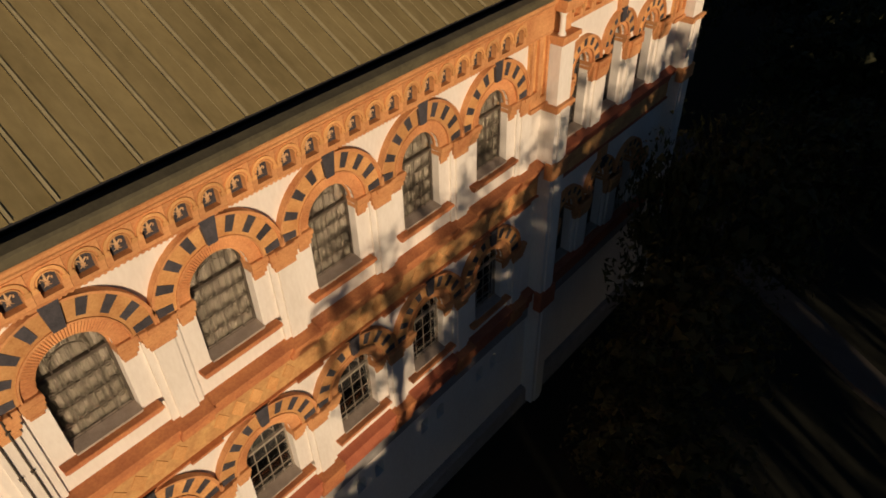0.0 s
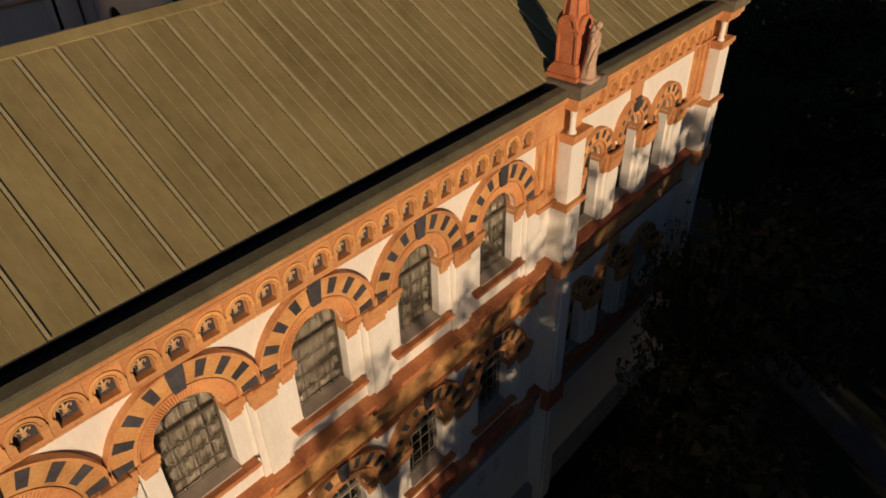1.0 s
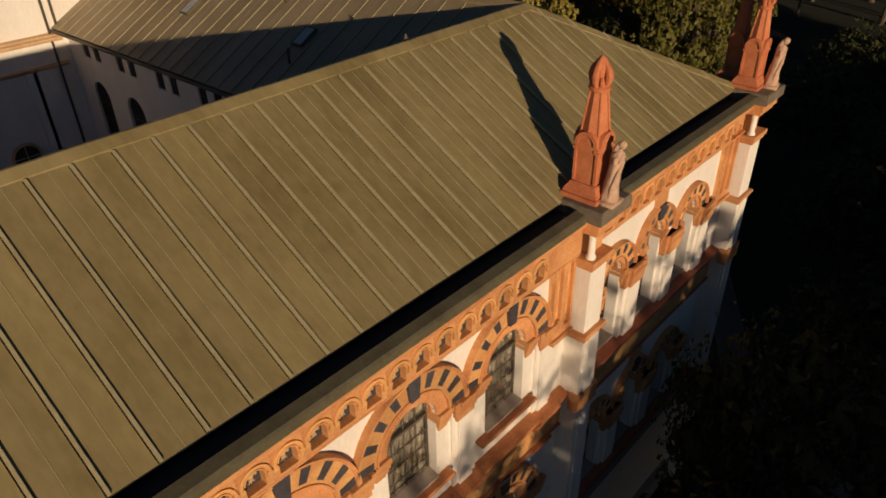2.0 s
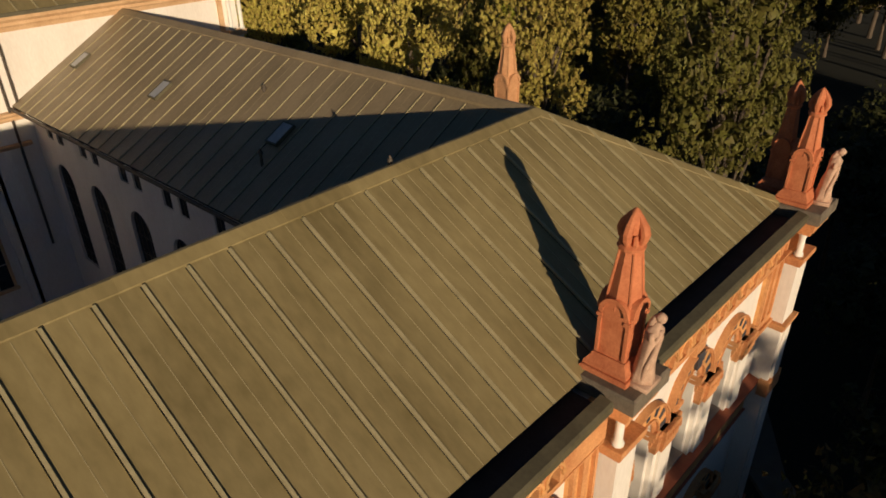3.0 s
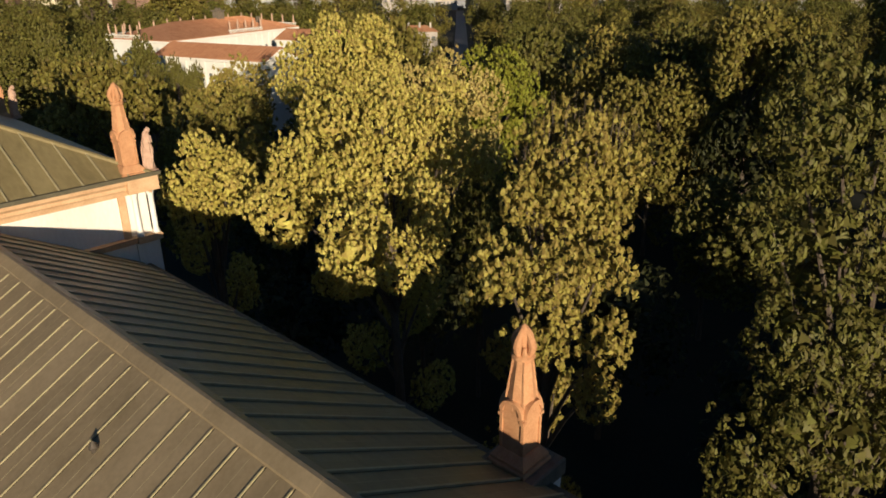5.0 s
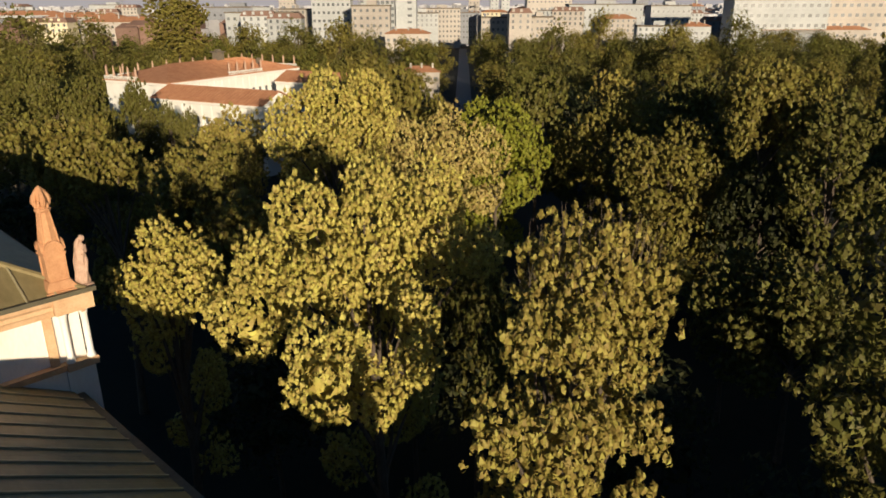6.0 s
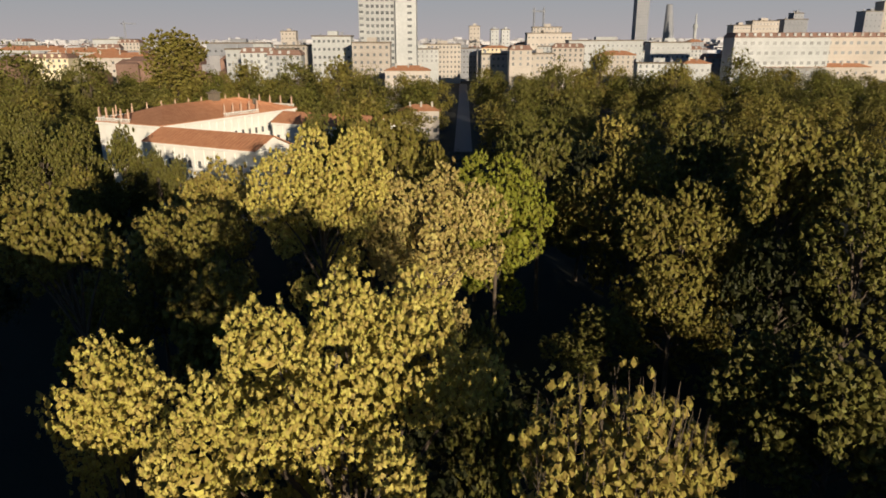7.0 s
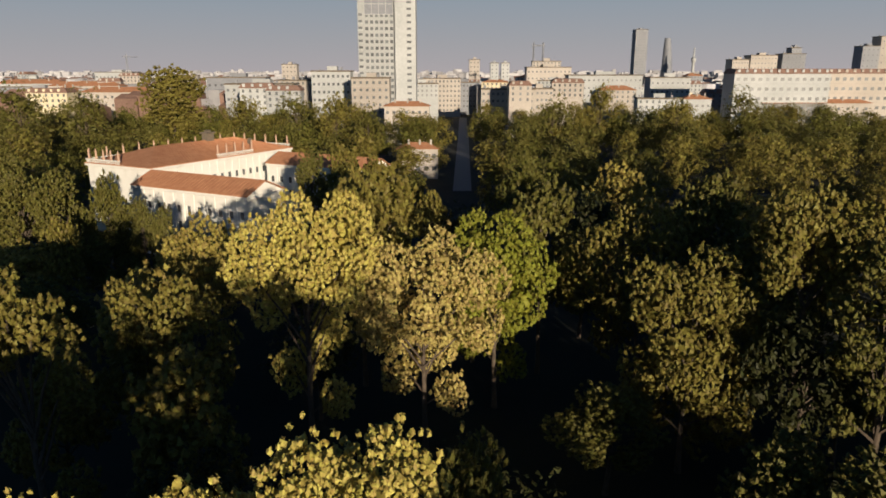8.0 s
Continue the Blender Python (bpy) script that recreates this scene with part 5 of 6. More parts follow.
tree((51.0, 86.5), LEAF_OLIVE, turned_lobes([(-0.6, 0, 26.8, 1.9), (-4.0, 0, 26.4, 2.0), (-6.1, 0, 26.6, 1.8), (1.5, 0, 24.9, 1.9), (-0.7, -1.5, 24.4, 2.1), (3.1, 0, 23.3, 1.5), (-4.1, -1.0, 24.3, 1.9), (-1.5, 2.0, 25.0, 2.3)], (11, 22, 4.0, 2.0)), 9, 0.48, 5, 0.19, 15,
     "tall tree with dusky golden olive foliage")
tree((106.0, 60.0), LEAF_OLIVE, turned_lobes([(1.1, 0, 20.5, 3.4), (4.7, 0.5, 19.0, 2.7), (-3.4, 0, 19.2, 3.2), (-1.0, -2.0, 15.6, 3.6), (4.5, 0, 13.6, 3.2), (1.1, -1.0, 10.8, 3.2), (4.6, 0, 6.3, 2.9), (0.5, 2.6, 18.0, 3.5)], (4, 11, 4.5, 2.6)), 5, 0.62, 5, 0.24, 19,
     "olive green park tree with drooping lower boughs")
tree((118.0, 72.0), LEAF_OLIVE, turned_lobes([(-1.1, 0, 23.6, 3.3), (1.6, 0, 21.9, 3.0), (-4.7, 0, 20.5, 2.8), (-7.7, 0, 17.3, 3.3), (-3.5, -1.0, 16.7, 3.3), (0.8, 1.0, 18.0, 3.2)], (6, 14, 5.0, 2.6)), 6, 0.66, 5, 0.25, 20, "tall olive green park tree with two crowns")
tree((81.6, 117.6), LEAF_AMBER, turned_lobes([(-0.1, 0, 19.9, 3.0), (2.3, 0.5, 19.3, 2.3), (-3.1, 0, 18.8, 2.3), (0.2, -1.2, 17.0, 2.8)], (7, 15, 3.2, 2.2)), 6, 0.58, 5, 0.23, 26, "rounded yellow green park tree")
tree((66.8, 92.5), LEAF_OLIVE, turned_lobes([(0.1, 0, 21.2, 2.2), (1.4, 0.5, 20.1, 1.7), (-1.3, -1.0, 19.1, 2.2), (-5.6, 0, 21.5, 1.8), (-5.1, 0, 19.7, 1.6), (-2.4, 1.0, 19.5, 2.0)], (8, 17, 3.4, 1.9)), 7, 0.52, 5, 0.20, 27, "yellow olive park tree with a low side bough")

# trees further into the park, from a few grown shapes
STOCK = [
    tree((61.0, 82.0), LEAF_OLIVE, grown_lobes(5.3, 8, 20.8, 21), 8, 0.84, 4, 0.34, 21, "olive green park tree"),
    tree((128.0, 57.0), LEAF_OLIVE, grown_lobes(6.8, 9, 27.6, 22), 9, 0.84, 4, 0.34, 22, "tall olive green park tree"),
    tree((137.5, 72.0), LEAF_MID, grown_lobes(7.0, 9, 28.2, 23), 9, 0.84, 4, 0.34, 23, "mid green park tree"),
    tree((70.0, 111.0), LEAF_AMBER, grown_lobes(5.8, 8, 19.8, 24), 8, 0.84, 4, 0.34, 24, "rounded golden green park tree"),
    tree((61.5, 58.0), LEAF_SHADED, grown_lobes(6.4, 7, 17.0, 25), 7, 1.0, 5, 0.38, 25, "leafy park tree with its shade put into the leaf colour", full=2),
    tree((150.0, 20.0), LEAF_OLIVE, grown_lobes(6.5, 6, 24.0, 31), 6, 1.10, 5, 0.50, 31, "distant olive green park tree", full=2),
    tree((165.0, 32.0), LEAF_MID, grown_lobes(7.0, 6, 24.0, 32), 6, 1.10, 5, 0.50, 32, "distant dark green park tree", full=2),
    tree((160.0, 48.0), LEAF_FAR, grown_lobes(6.5, 6, 22.0, 33), 6, 1.10, 5, 0.50, 33, "distant yellowish green park tree", full=2),
    # Unseen thin crown, added to break up the shade on the facade.
    tree((-7.0, -24.0), LEAF_OLIVE, grown_lobes(3.6, 17.0, 24.6, 41), 14, 0.95, 9, 0.34, 41, "tall thin-leaved tree added out of view to dapple the facade", full=0),
]
BASE_TOP = [20.8, 27.6, 28.2, 19.8, 17.0, 24.0, 24.0, 22.0, 24.6]
BASE_R = [5.3, 6.8, 7.0, 5.8, 6.4, 6.5, 7.0, 6.5, 3.6]


def plant(kind, x, y, top, radius, spin=0.0):
    k, w = top / BASE_TOP[kind], radius / BASE_R[kind]
    copy_thing(STOCK[kind], Matrix.LocRotScale((x, y, -0.2), Euler((0, 0, spin)), (w, w, k)))


plant(2, 88.5, 44.0, 17.5, 4.8, 1.0)
plant(4, 100.5, 46.8, 10.5, 4.0, 0.5)
plant(2, 86.2, 37.5, 19.0, 5.6, 1.7)
tree((109.5, 50.5), LEAF_OLIVE, grown_lobes(6.6, 23.5, 31.6, 51), 15, 0.62, 5, 0.25, 51, "amber brown crest of a tall park tree, shaded part a dark copy")
tree((106.0, 42.5), LEAF_MID, grown_lobes(5.4, 9, 29.3, 52), 8, 0.62, 5, 0.25, 52, "tall dusky green park tree")
# Dark-leaved copy under the crest stands in for that tree's shaded lower boughs.
plant(4, 108.0, 49.0, 21.0, 6.0, 1.4)
plant(2, 116.0, 86.5, 28.0, 6.4, 0.2)
plant(1, 96.0, 101.5, 28.5, 6.4, 4.4)
plant(0, 108.0, 110.5, 28.0, 7.0, 5.0)
plant(0, 64.5, 102.0, 18.0, 4.6, 3.0)
plant(0, 56.0, 97.0, 18.0, 4.6, 3.9)
plant(2, 64.8, 54.3, 22.8, 3.4, 0.8)
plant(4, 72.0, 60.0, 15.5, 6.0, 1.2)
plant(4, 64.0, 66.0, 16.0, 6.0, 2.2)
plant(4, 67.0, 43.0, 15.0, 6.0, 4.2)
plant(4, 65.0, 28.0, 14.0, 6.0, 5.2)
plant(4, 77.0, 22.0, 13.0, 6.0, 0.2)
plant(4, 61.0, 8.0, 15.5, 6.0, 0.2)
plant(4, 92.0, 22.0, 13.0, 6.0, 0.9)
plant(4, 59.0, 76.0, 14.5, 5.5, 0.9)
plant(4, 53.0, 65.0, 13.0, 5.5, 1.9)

# the park beyond: u to the side, v ahead along the avenue
def town(u, v):
    p = FROM + u * ASIDE + 1.062 * v * AHEAD
    return p.x, p.y


TOWN_TURN = math.atan2(ASIDE.y, ASIDE.x)
rnd = random.Random(5)
placed = [(o.location.x, o.location.y, 6.0) for o in scene.objects if o.name.startswith("tree")]


def clear(u, v):
    """Keeps the avenue, the villa and the museum free of trees."""
    if abs(u - 6 - (v - 230) * 0.03) < 9 and v > 120:
        return False
    a = (u + 95.8) * 0.887 - (1.062 * v - 186.1) * 0.462
    b = (u + 95.8) * 0.462 + (1.062 * v - 186.1) * 0.887
    if -6 < a < 72 and -18 < b < 61:
        return False
    return True


def highest(u, v):
    """Lower trees stand in front of the villa."""
    return 43 - 0.25 * v if -0.62 * v < u < -0.2 * v and v < 150 else 60


woods = {5: [], 6: [], 7: []}
count = 0
for k in range(9000):
    v = 45 + 375 * rnd.random() ** 0.75
    u = rnd.uniform(-0.85, 0.85) * (v + 30)
    x, y = town(u, v)
    if not clear(u, v) or x < 52 or (x < 60 and y < 80):
        continue
    near = v < 100
    r = rnd.uniform(5.0, 7.5) if near else rnd.uniform(5.5, 9.0)
    if any((x - a) ** 2 + (y - b) ** 2 < ((0.76 if near else 0.74) * (r + c)) ** 2 for a, b, c in placed):
        continue
    placed.append((x, y, r))
    top = rnd.uniform(12, 18) if near else rnd.uniform(13, 24)
    top = min(top, highest(u, v))
    if top < 7:
        continue
    spin = rnd.uniform(0, 6.28)
    if v < 150:
        plant(rnd.choice([2, 4, 4, 0] if near else [0, 1, 2, 2, 3, 4]), x, y, top, min(r, top * 0.45), spin)
    else:
        woods[rnd.choice([5, 5, 6, 6, 7])].append((x, y, top, min(r, top * 0.45), spin))
    count += 1
    if count > 420:
        break

def far_woods(kind, spots, label):
    """Many far crowns of one sort joined into one mass."""
    src = STOCK[kind].children[0].data
    co = np.empty(3 * len(src.vertices), np.float32)
    src.vertices.foreach_get("co", co)
    co = co.reshape(-1, 3)
    out = []
    for x, y, top, r, spin in spots:
        k, w, c, n = top / BASE_TOP[kind], r / BASE_R[kind], math.cos(spin), math.sin(spin)
        out.append(np.stack([x + w * (c * co[:, 0] - n * co[:, 1]), y + w * (n * co[:, 0] + c * co[:, 1]), k * co[:, 2] - 0.2], 1))
    pts = np.concatenate(out)
    me = leaf_mesh("far_woods", np.zeros((0, 3)), pts, src.materials[0])
    tagged(new("far_woods", me), label, "trees", kind="stuff")


for kind, label in ((5, "far olive green park woods"), (6, "far mid green park woods"), (7, "far fresh green park woods")):
    far_woods(kind, woods[kind], label)

# trees beside the museum forecourt, their shade put into the dark leaf colour
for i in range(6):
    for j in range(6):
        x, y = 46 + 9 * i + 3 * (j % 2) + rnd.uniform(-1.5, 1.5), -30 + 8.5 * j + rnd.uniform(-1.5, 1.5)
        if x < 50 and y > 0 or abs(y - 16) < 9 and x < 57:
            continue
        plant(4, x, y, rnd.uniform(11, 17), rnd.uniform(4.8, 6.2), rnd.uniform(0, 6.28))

# trees round the villa, by how far ahead they stand
for u, v, top, r, kind in ((-68, 121, 26.0, 5, 2), (-60.5, 124, 24.4, 4.4, 2), (-53.5, 121, 20.6, 2.8, 2), (-49.5, 120, 19.6, 2.5, 2), (-60, 106, 20, 3.8, 0), (-78, 126, 24.5, 5.3, 2), (-86, 138, 25.4, 5.5, 2), (-96, 150, 27, 6, 2),
                           (-31, 163, 24.5, 4.2, 2), (-23, 160, 25.4, 4.8, 0), (-15, 151, 24, 4.4, 0), (-19, 140, 22.5, 4.0, 3), (-9, 130, 23, 4.4, 0), (-2, 122, 21.5, 4.0, 0)):
    x, y = town(u, v / 1.062)
    plant(kind, x, y, top, r, u)
for u, v, top, r, kind in ((-127, 332, 43, 16.5, 1), (-152, 300, 33, 12, 6), (-166, 276, 36, 13, 6), (-98, 350, 29, 11, 5), (-72, 346, 30, 11, 6), (-45, 300, 32, 10, 5), (-30, 280, 28, 8, 6),
                           (-148, 244, 27, 9, 6), (-122, 205, 19, 7, 6), (74, 330, 35, 9, 5), (50, 320, 30, 9, 6), (140, 330, 33, 9, 6), (100, 300, 30, 9, 5)):
    x, y = town(u, v / 1.062)
    plant(kind, x, y, top, r, u)

# unseen trees added in the forecourt, to shade the lower facade in the low sun
for x, y, top, r, kind in ((-26, -28, 11, 5, 1), (-17, -28, 12.5, 4.5, 0), (-13, -30, 14.6, 4.5, 0), (-8.0, -29, 15.8, 4.8, 0), (-2.5, -27, 19.2, 4.6, 0), (2, -28, 23.4, 4.6, 1), (7.5, -28, 24.2, 5.0, 1), (13.5, -27, 24.8, 5.6, 0), (21, -29, 25.0, 6.8, 1),
                           (29, -30, 27.0, 7.5, 1), (39, -28, 28, 8, 2), (50, -30, 26, 7, 1), (62, -28, 20, 7, 0), (74, -30, 20, 7, 1), (86, -26, 22, 7, 2), (98, -24, 25, 8, 0), (110, -18, 28, 8, 1)):
    plant(kind, x, y, top, r, x * 0.7)
# Unseen thin crowns, added for dappled shade on the wall.
for x, y, top, r in ((-3.6, -25, 23.0, 3.0), (-1.0, -23.5, 25.0, 3.2), (3.4, -25, 25.4, 3.4), (10.5, -25, 25.2, 3.0)):
    plant(8, x, y, top, r, x * 1.3)
# Unseen low rows, added to stop sun streaks on the ground.
for i in range(8):
    plant(4, 36 + 8 * i, -20, 10, 5.0, i)
    plant(4, 40 + 8 * i, -23, 5.5, 4.6, i + 2)
# Unseen rows, added to close gaps where sun reached the lower wall.
for x in (1, 7, 13, 20, 27):
    plant(2, x, -33, 18.5, 5.2, x)
for i in range(24):
    plant(4, -40 + 6.2 * i, -36 + 2 * (i % 2), (9.5 if i < 4 else 13) + i % 3, 5.4, i * 1.1)
# Unseen tall row, added to shade the park trees on the right.
for x, y, top in ((98, 10, 31), (110, 18, 34), (122, 17, 35), (135, 26, 36), (150, 33, 36), (166, 39, 36), (182, 46, 36), (196, 52, 36)):
    plant(1, x, y, top, 8, x)
plant(4, 34.6, 9.0, 14.6, 4.6, 1.0)
plant(4, 30.6, 11.5, 15.4, 2.8, 0.4)
plant(4, 26.0, 8.4, 12.0, 4.6, 2.0)
plant(4, 20.5, 7.0, 8.6, 4.2, 2.9)
plant(4, 15.0, 5.0, 6.0, 3.6, 0.9)
# Unseen dense row further back, added to shade the lower pavilion.
for x, top in ((-12, 16.0), (-5, 20.5), (2, 23.5), (9, 24.5), (17, 25.2), (25, 26.0)):
    plant(4, x, -37.5, top, 6.2, x)
plant(4, 46.0, 8.0, 12.0, 5.0, 3.5)


# ---- villa in the park ----
VT = -27.5


def villa():
    t = thing("villa", (*town(-57, 150), 0), "white neoclassical villa with terracotta roofs and roof statues", "villa")

    def block(name, u0, v0, angle, length, depth, eave, rise, wall, hip, floors, cols):
        x, y = town(u0, v0 / 1.062)
        m = Matrix.Translation((x, y, 0)) @ Matrix.Rotation(TOWN_TURN + radians(angle), 4, "Z")

        def put(shape, nm, mat, parent, label=""):
            shape.v = [tuple(m @ Vector(p)) for p in shape.v]
            return part(nm, shape, mat, parent, label)

        holes = []
        for j in range(floors):
            z0 = 1.2 + j * (eave - 1.4) / floors
            for i in range(cols):
                s0 = length * (i + 0.5) / cols
                h = 3.0 if j < floors - 1 else 1.7
                holes.append([(s0 - 0.65, z0), (s0 + 0.65, z0), (s0 + 0.65, z0 + h), (s0 - 0.65, z0 + h)])
        w = wall_mesh("wall", wall, [(0, 0), (length, 0), (length, eave), (0, eave)], holes, lambda s, z: tuple(m @ Vector((s, 0, z))), m.to_3x3() @ Vector((0, 0.4, 0)))
        part("wall", w, wall, t)
        put(Shape().box(0, 0.4, 0.4, depth, 0, eave).box(length - 0.4, length, 0.4, depth, 0, eave).box(0.4, length - 0.4, depth - 0.4, depth, 0, eave), "wall", wall, t)
        for h in holes:
            (a, z0), (b, z1) = h[0], h[2]
            win = put(Shape().box(a, b, 0.24, 0.28, z0, z1), "window", CITY_GLASS, t, "tall villa window")
            put(Shape().box(a - 0.12, b + 0.12, -0.08, 0.0, z0 - 0.16, z0).box(a - 0.12, a, -0.05, 0, z0, z1 + 0.15).box(b, b + 0.12, -0.05, 0, z0, z1 + 0.15), "window_frame", WHITE_PAINT, win)
        for i in range(cols + 1):
            s0 = length * i / cols
            put(Shape().box(s0 - 0.28, s0 + 0.28, -0.14, -0.004, 0.3, eave - 0.7), "pilaster", WHITE_PAINT, t)
        put(Shape().cham(-0.5, length + 0.5, -0.5, depth + 0.5, eave - 0.7, eave, 0.12), "cornice", WHITE_PAINT, t)
        o, z = 0.55, eave + 0.004
        if hip:
            k = depth / 2
            top = [(k, k, z + rise), (length - k, k, z + rise)]
            quads = [[(-o, -o, z), (length + o, -o, z), top[1], top[0]], [(length + o, -o, z), (length + o, depth + o, z), top[1]],
                     [(length + o, depth + o, z), (-o, depth + o, z), top[0], top[1]], [(-o, depth + o, z), (-o, -o, z), top[0]]]
        else:
            top = [(-o, depth / 2, z + rise), (length + o, depth / 2, z + rise)]
            quads = [[(-o, -o, z), (length + o, -o, z), top[1], top[0]], [(length + o, depth + o, z), (-o, depth + o, z), top[0], top[1]]]
            for s0 in (0, length - 0.4):
                put(Shape().prism([(s0, 0, eave), (s0, depth, eave), (s0, depth / 2, eave + rise - 0.1)], (0.4, 0, 0)), "pediment", WHITE_PAINT, t)
        for q in quads:
            r = put(Shape().prism(q, (0, 0, 0.18)), "roof", TILE_ROOF, t, "terracotta tiled roof slope")
            a, b, c = Vector(q[0]), Vector(q[1]), Vector(q[-1])
            if q is quads[0]:
                for i in range(int(length / 1.1)):
                    f = (i + 0.5) / int(length / 1.1)
                    p0, p1 = a.lerp(b, f), Vector(q[-1]).lerp(Vector(q[2]), f)
                    put(Shape().tube([p0 + Vector((0, 0, 0.2)), p1 + Vector((0, 0, 0.2))], [0.09, 0.09], 5), "ridge_tile", TILE_ROOF, r)
        return put, m

    block("front", -73.1, 162.6, VT, 35.1, 11.7, 16.5, 2.7, WHITE_PAINT, False, 3, 11)
    block("side", -50.9, 201.4, VT, 35.1, 10.9, 16.5, 2.7, WHITE_PAINT, False, 3, 11)
    # the main body: its long face looks to the court
    put, m = block("main", -74.0, 175.2, VT + 90, 54.4, 24.2, 18.6, 3.7, WHITE_PAINT, True, 3, 19)
    for x0, x1, y0, y1 in ((-0.3, 54.2, 24.1, 24.5), (-0.4, 0.0, 11.0, 24.2), (22.5, 37, -0.4, 0.0), (54.0, 54.4, 0, 24.2)):
        rail = Shape()
        long = x1 - x0 > y1 - y0
        for s0 in np.arange(0.4, max(x1 - x0, y1 - y0), 0.7):
            cx, cy = (x0 + s0, (y0 + y1) / 2) if long else ((x0 + x1) / 2, y0 + s0)
            rail.box(cx - 0.09, cx + 0.09, cy - 0.09, cy + 0.09, 18.8, 19.6)
        rail.cham(x0, x1, y0, y1, 19.6, 19.85, 0.04).cham(x0, x1, y0, y1, 18.61, 18.85, 0.04)
        put(rail, "balustrade", WHITE_PAINT, t, "stone roof balustrade")
    put(Shape().cham(30.3, 33.0, 11.0, 13.2, 21.4, 24.4, 0.1).cham(29.9, 33.4, 10.6, 13.6, 24.4, 24.8, 0.1).cham(30.9, 32.4, 11.5, 12.7, 24.8, 25.4, 0.1), "lantern", STONE, t, "square roof lantern")
    put(Shape().cham(41.6, 42.5, 5.0, 6.0, 19.5, 22.4, 0.08), "chimney", STONE, t)
    spots = [(-0.2, 11.4 + 2.9 * i) for i in range(5)] + [(1 + 5.3 * i, 24.3) for i in range(10)] + [(23.0 + 3.4 * i, -0.2) for i in range(5)] + [(54.2, 1 + 4.5 * i) for i in range(6)]
    for sx, sy in spots:
        s = Shape().lathe([(0.42, 0), (0.42, 0.3), (0.30, 0.35), (0.30, 0.8), (0.24, 1.4), (0.32, 1.8), (0.14, 2.05), (0.17, 2.25), (0.05, 2.5)], 8)
        ob = tagged(part("roof_statue", s, STATUE), "small pale stone figure on the villa balustrade", "statue", "villa roof statues")
        ob.location = m @ Vector((sx, sy, 19.84))
        ob.scale = (0.95, 0.95, 1.1)


villa()
strip("avenue", [town(7, 235), town(10, 330), town(13, 420), town(18, 600)], 3.4, 0.1, ASPHALT, "straight grey avenue between park trees", "road")


# ---- city ----
WIN = {}


def win_mesh(w, h):
    key = (round(w, 1), round(h, 1))
    if key not in WIN:
        s = Shape().box(-w / 2, w / 2, 0, 0.25, 0, h)
        WIN[key] = s.mesh("window", CITY_GLASS)
    return WIN[key]


def block(u, v, w, d, h, floors, cols, wall, roof="flat", turn=0.0, first=10.0, label="pale city apartment block with rows of windows", name="apartment_block", win=(1.6, 1.7)):
    """A city building facing the park: walls with recessed windows by storey, cornice and roof."""
    x, y = town(u, v)
    t = thing(name, (x, y, 0), label, "building", "city buildings")
    t.rotation_euler = (0, 0, TOWN_TURN + radians(turn))
    s = Shape().box(-w / 2, w / 2, 0, d, 0, h)
    part("wall", s, wall, t, local=True)
    if roof == "mansard":
        part("roof", Shape().add([(x, y, z) for z, o in ((h + 0.01, 0.6), (h + 3.0, -1.6)) for x, y in ((-w / 2 - o, -o), (w / 2 + o, -o), (w / 2 + o, d + o), (-w / 2 - o, d + o))],
                                 [(0, 1, 5, 4), (1, 2, 6, 5), (2, 3, 7, 6), (3, 0, 4, 7), (4, 5, 6, 7), (3, 2, 1, 0)]), CITY_ROOF, t, "dark red mansard roof", local=True)
        for i in range(int(w / 5)):
            x0 = -w / 2 + 5 * (i + 0.5)
            part("dormer", Shape().cham(x0 - 0.8, x0 + 0.8, 0.0, 2.2, h + 0.6, h + 2.6, 0.1), wall, t, local=True)
    elif roof == "flat":
        part("roof", Shape().cham(-w / 2 - 0.5, w / 2 + 0.5, -0.5, d + 0.5, h + 0.01, h + 0.9, 0.2), STONE, t, local=True)
        part("roof_hut", Shape().cham(-w * 0.12, w * 0.14, d * 0.3, d * 0.7, h + 0.9, h + 3.6, 0.1), wall, t, local=True)
        for i in range(3):
            x0, y0 = -w * 0.42 + w * 0.31 * i + (u * 7 + i * 5) % 4, d * (0.2 + 0.22 * ((i * 2 + int(v)) % 3))
            part("roof_unit", Shape().cham(x0 - 0.7, x0 + 0.9, y0, y0 + 1.2, h + 0.9, h + 1.8 + (i + int(u)) % 3 * 0.6, 0.05), CITY_GREY, t, local=True)
        part("aerial", Shape().box(w * 0.3 - 0.08, w * 0.3 + 0.08, d * 0.5, d * 0.5 + 0.16, h + 0.9, h + 5.2), CITY_GREY, t, local=True)
    elif roof == "hip":
        k = min(w, d) / 2
        z, o = h + 0.01, 0.8
        rise = k * 0.45
        a = [(-w / 2 - o, -o, z), (w / 2 + o, -o, z), (w / 2 + o, d + o, z), (-w / 2 - o, d + o, z)]
        b = [(-w / 2 + k, d / 2, z + rise), (w / 2 - k, d / 2, z + rise)]
        part("roof", Shape().add(a + b, [(0, 1, 5, 4), (1, 2, 5), (2, 3, 4, 5), (3, 0, 4), (3, 2, 1, 0)]), TILE_ROOF, t, local=True)
        for i in range(3):
            x0 = -w * 0.3 + w * 0.28 * i + int(v) % 3
            part("chimney", Shape().cham(x0 - 0.4, x0 + 0.4, d * 0.28, d * 0.28 + 0.8, h + 0.5, h + rise + 1.2, 0.05), CITY_WARM, t, local=True)
    step = (h - first) / floors
    for j in range(floors):
        for i in range(cols):
            p = part("window", win_mesh(min(win[0], w / cols * 0.6), min(win[1], step * 0.6)), None, t, local=True)
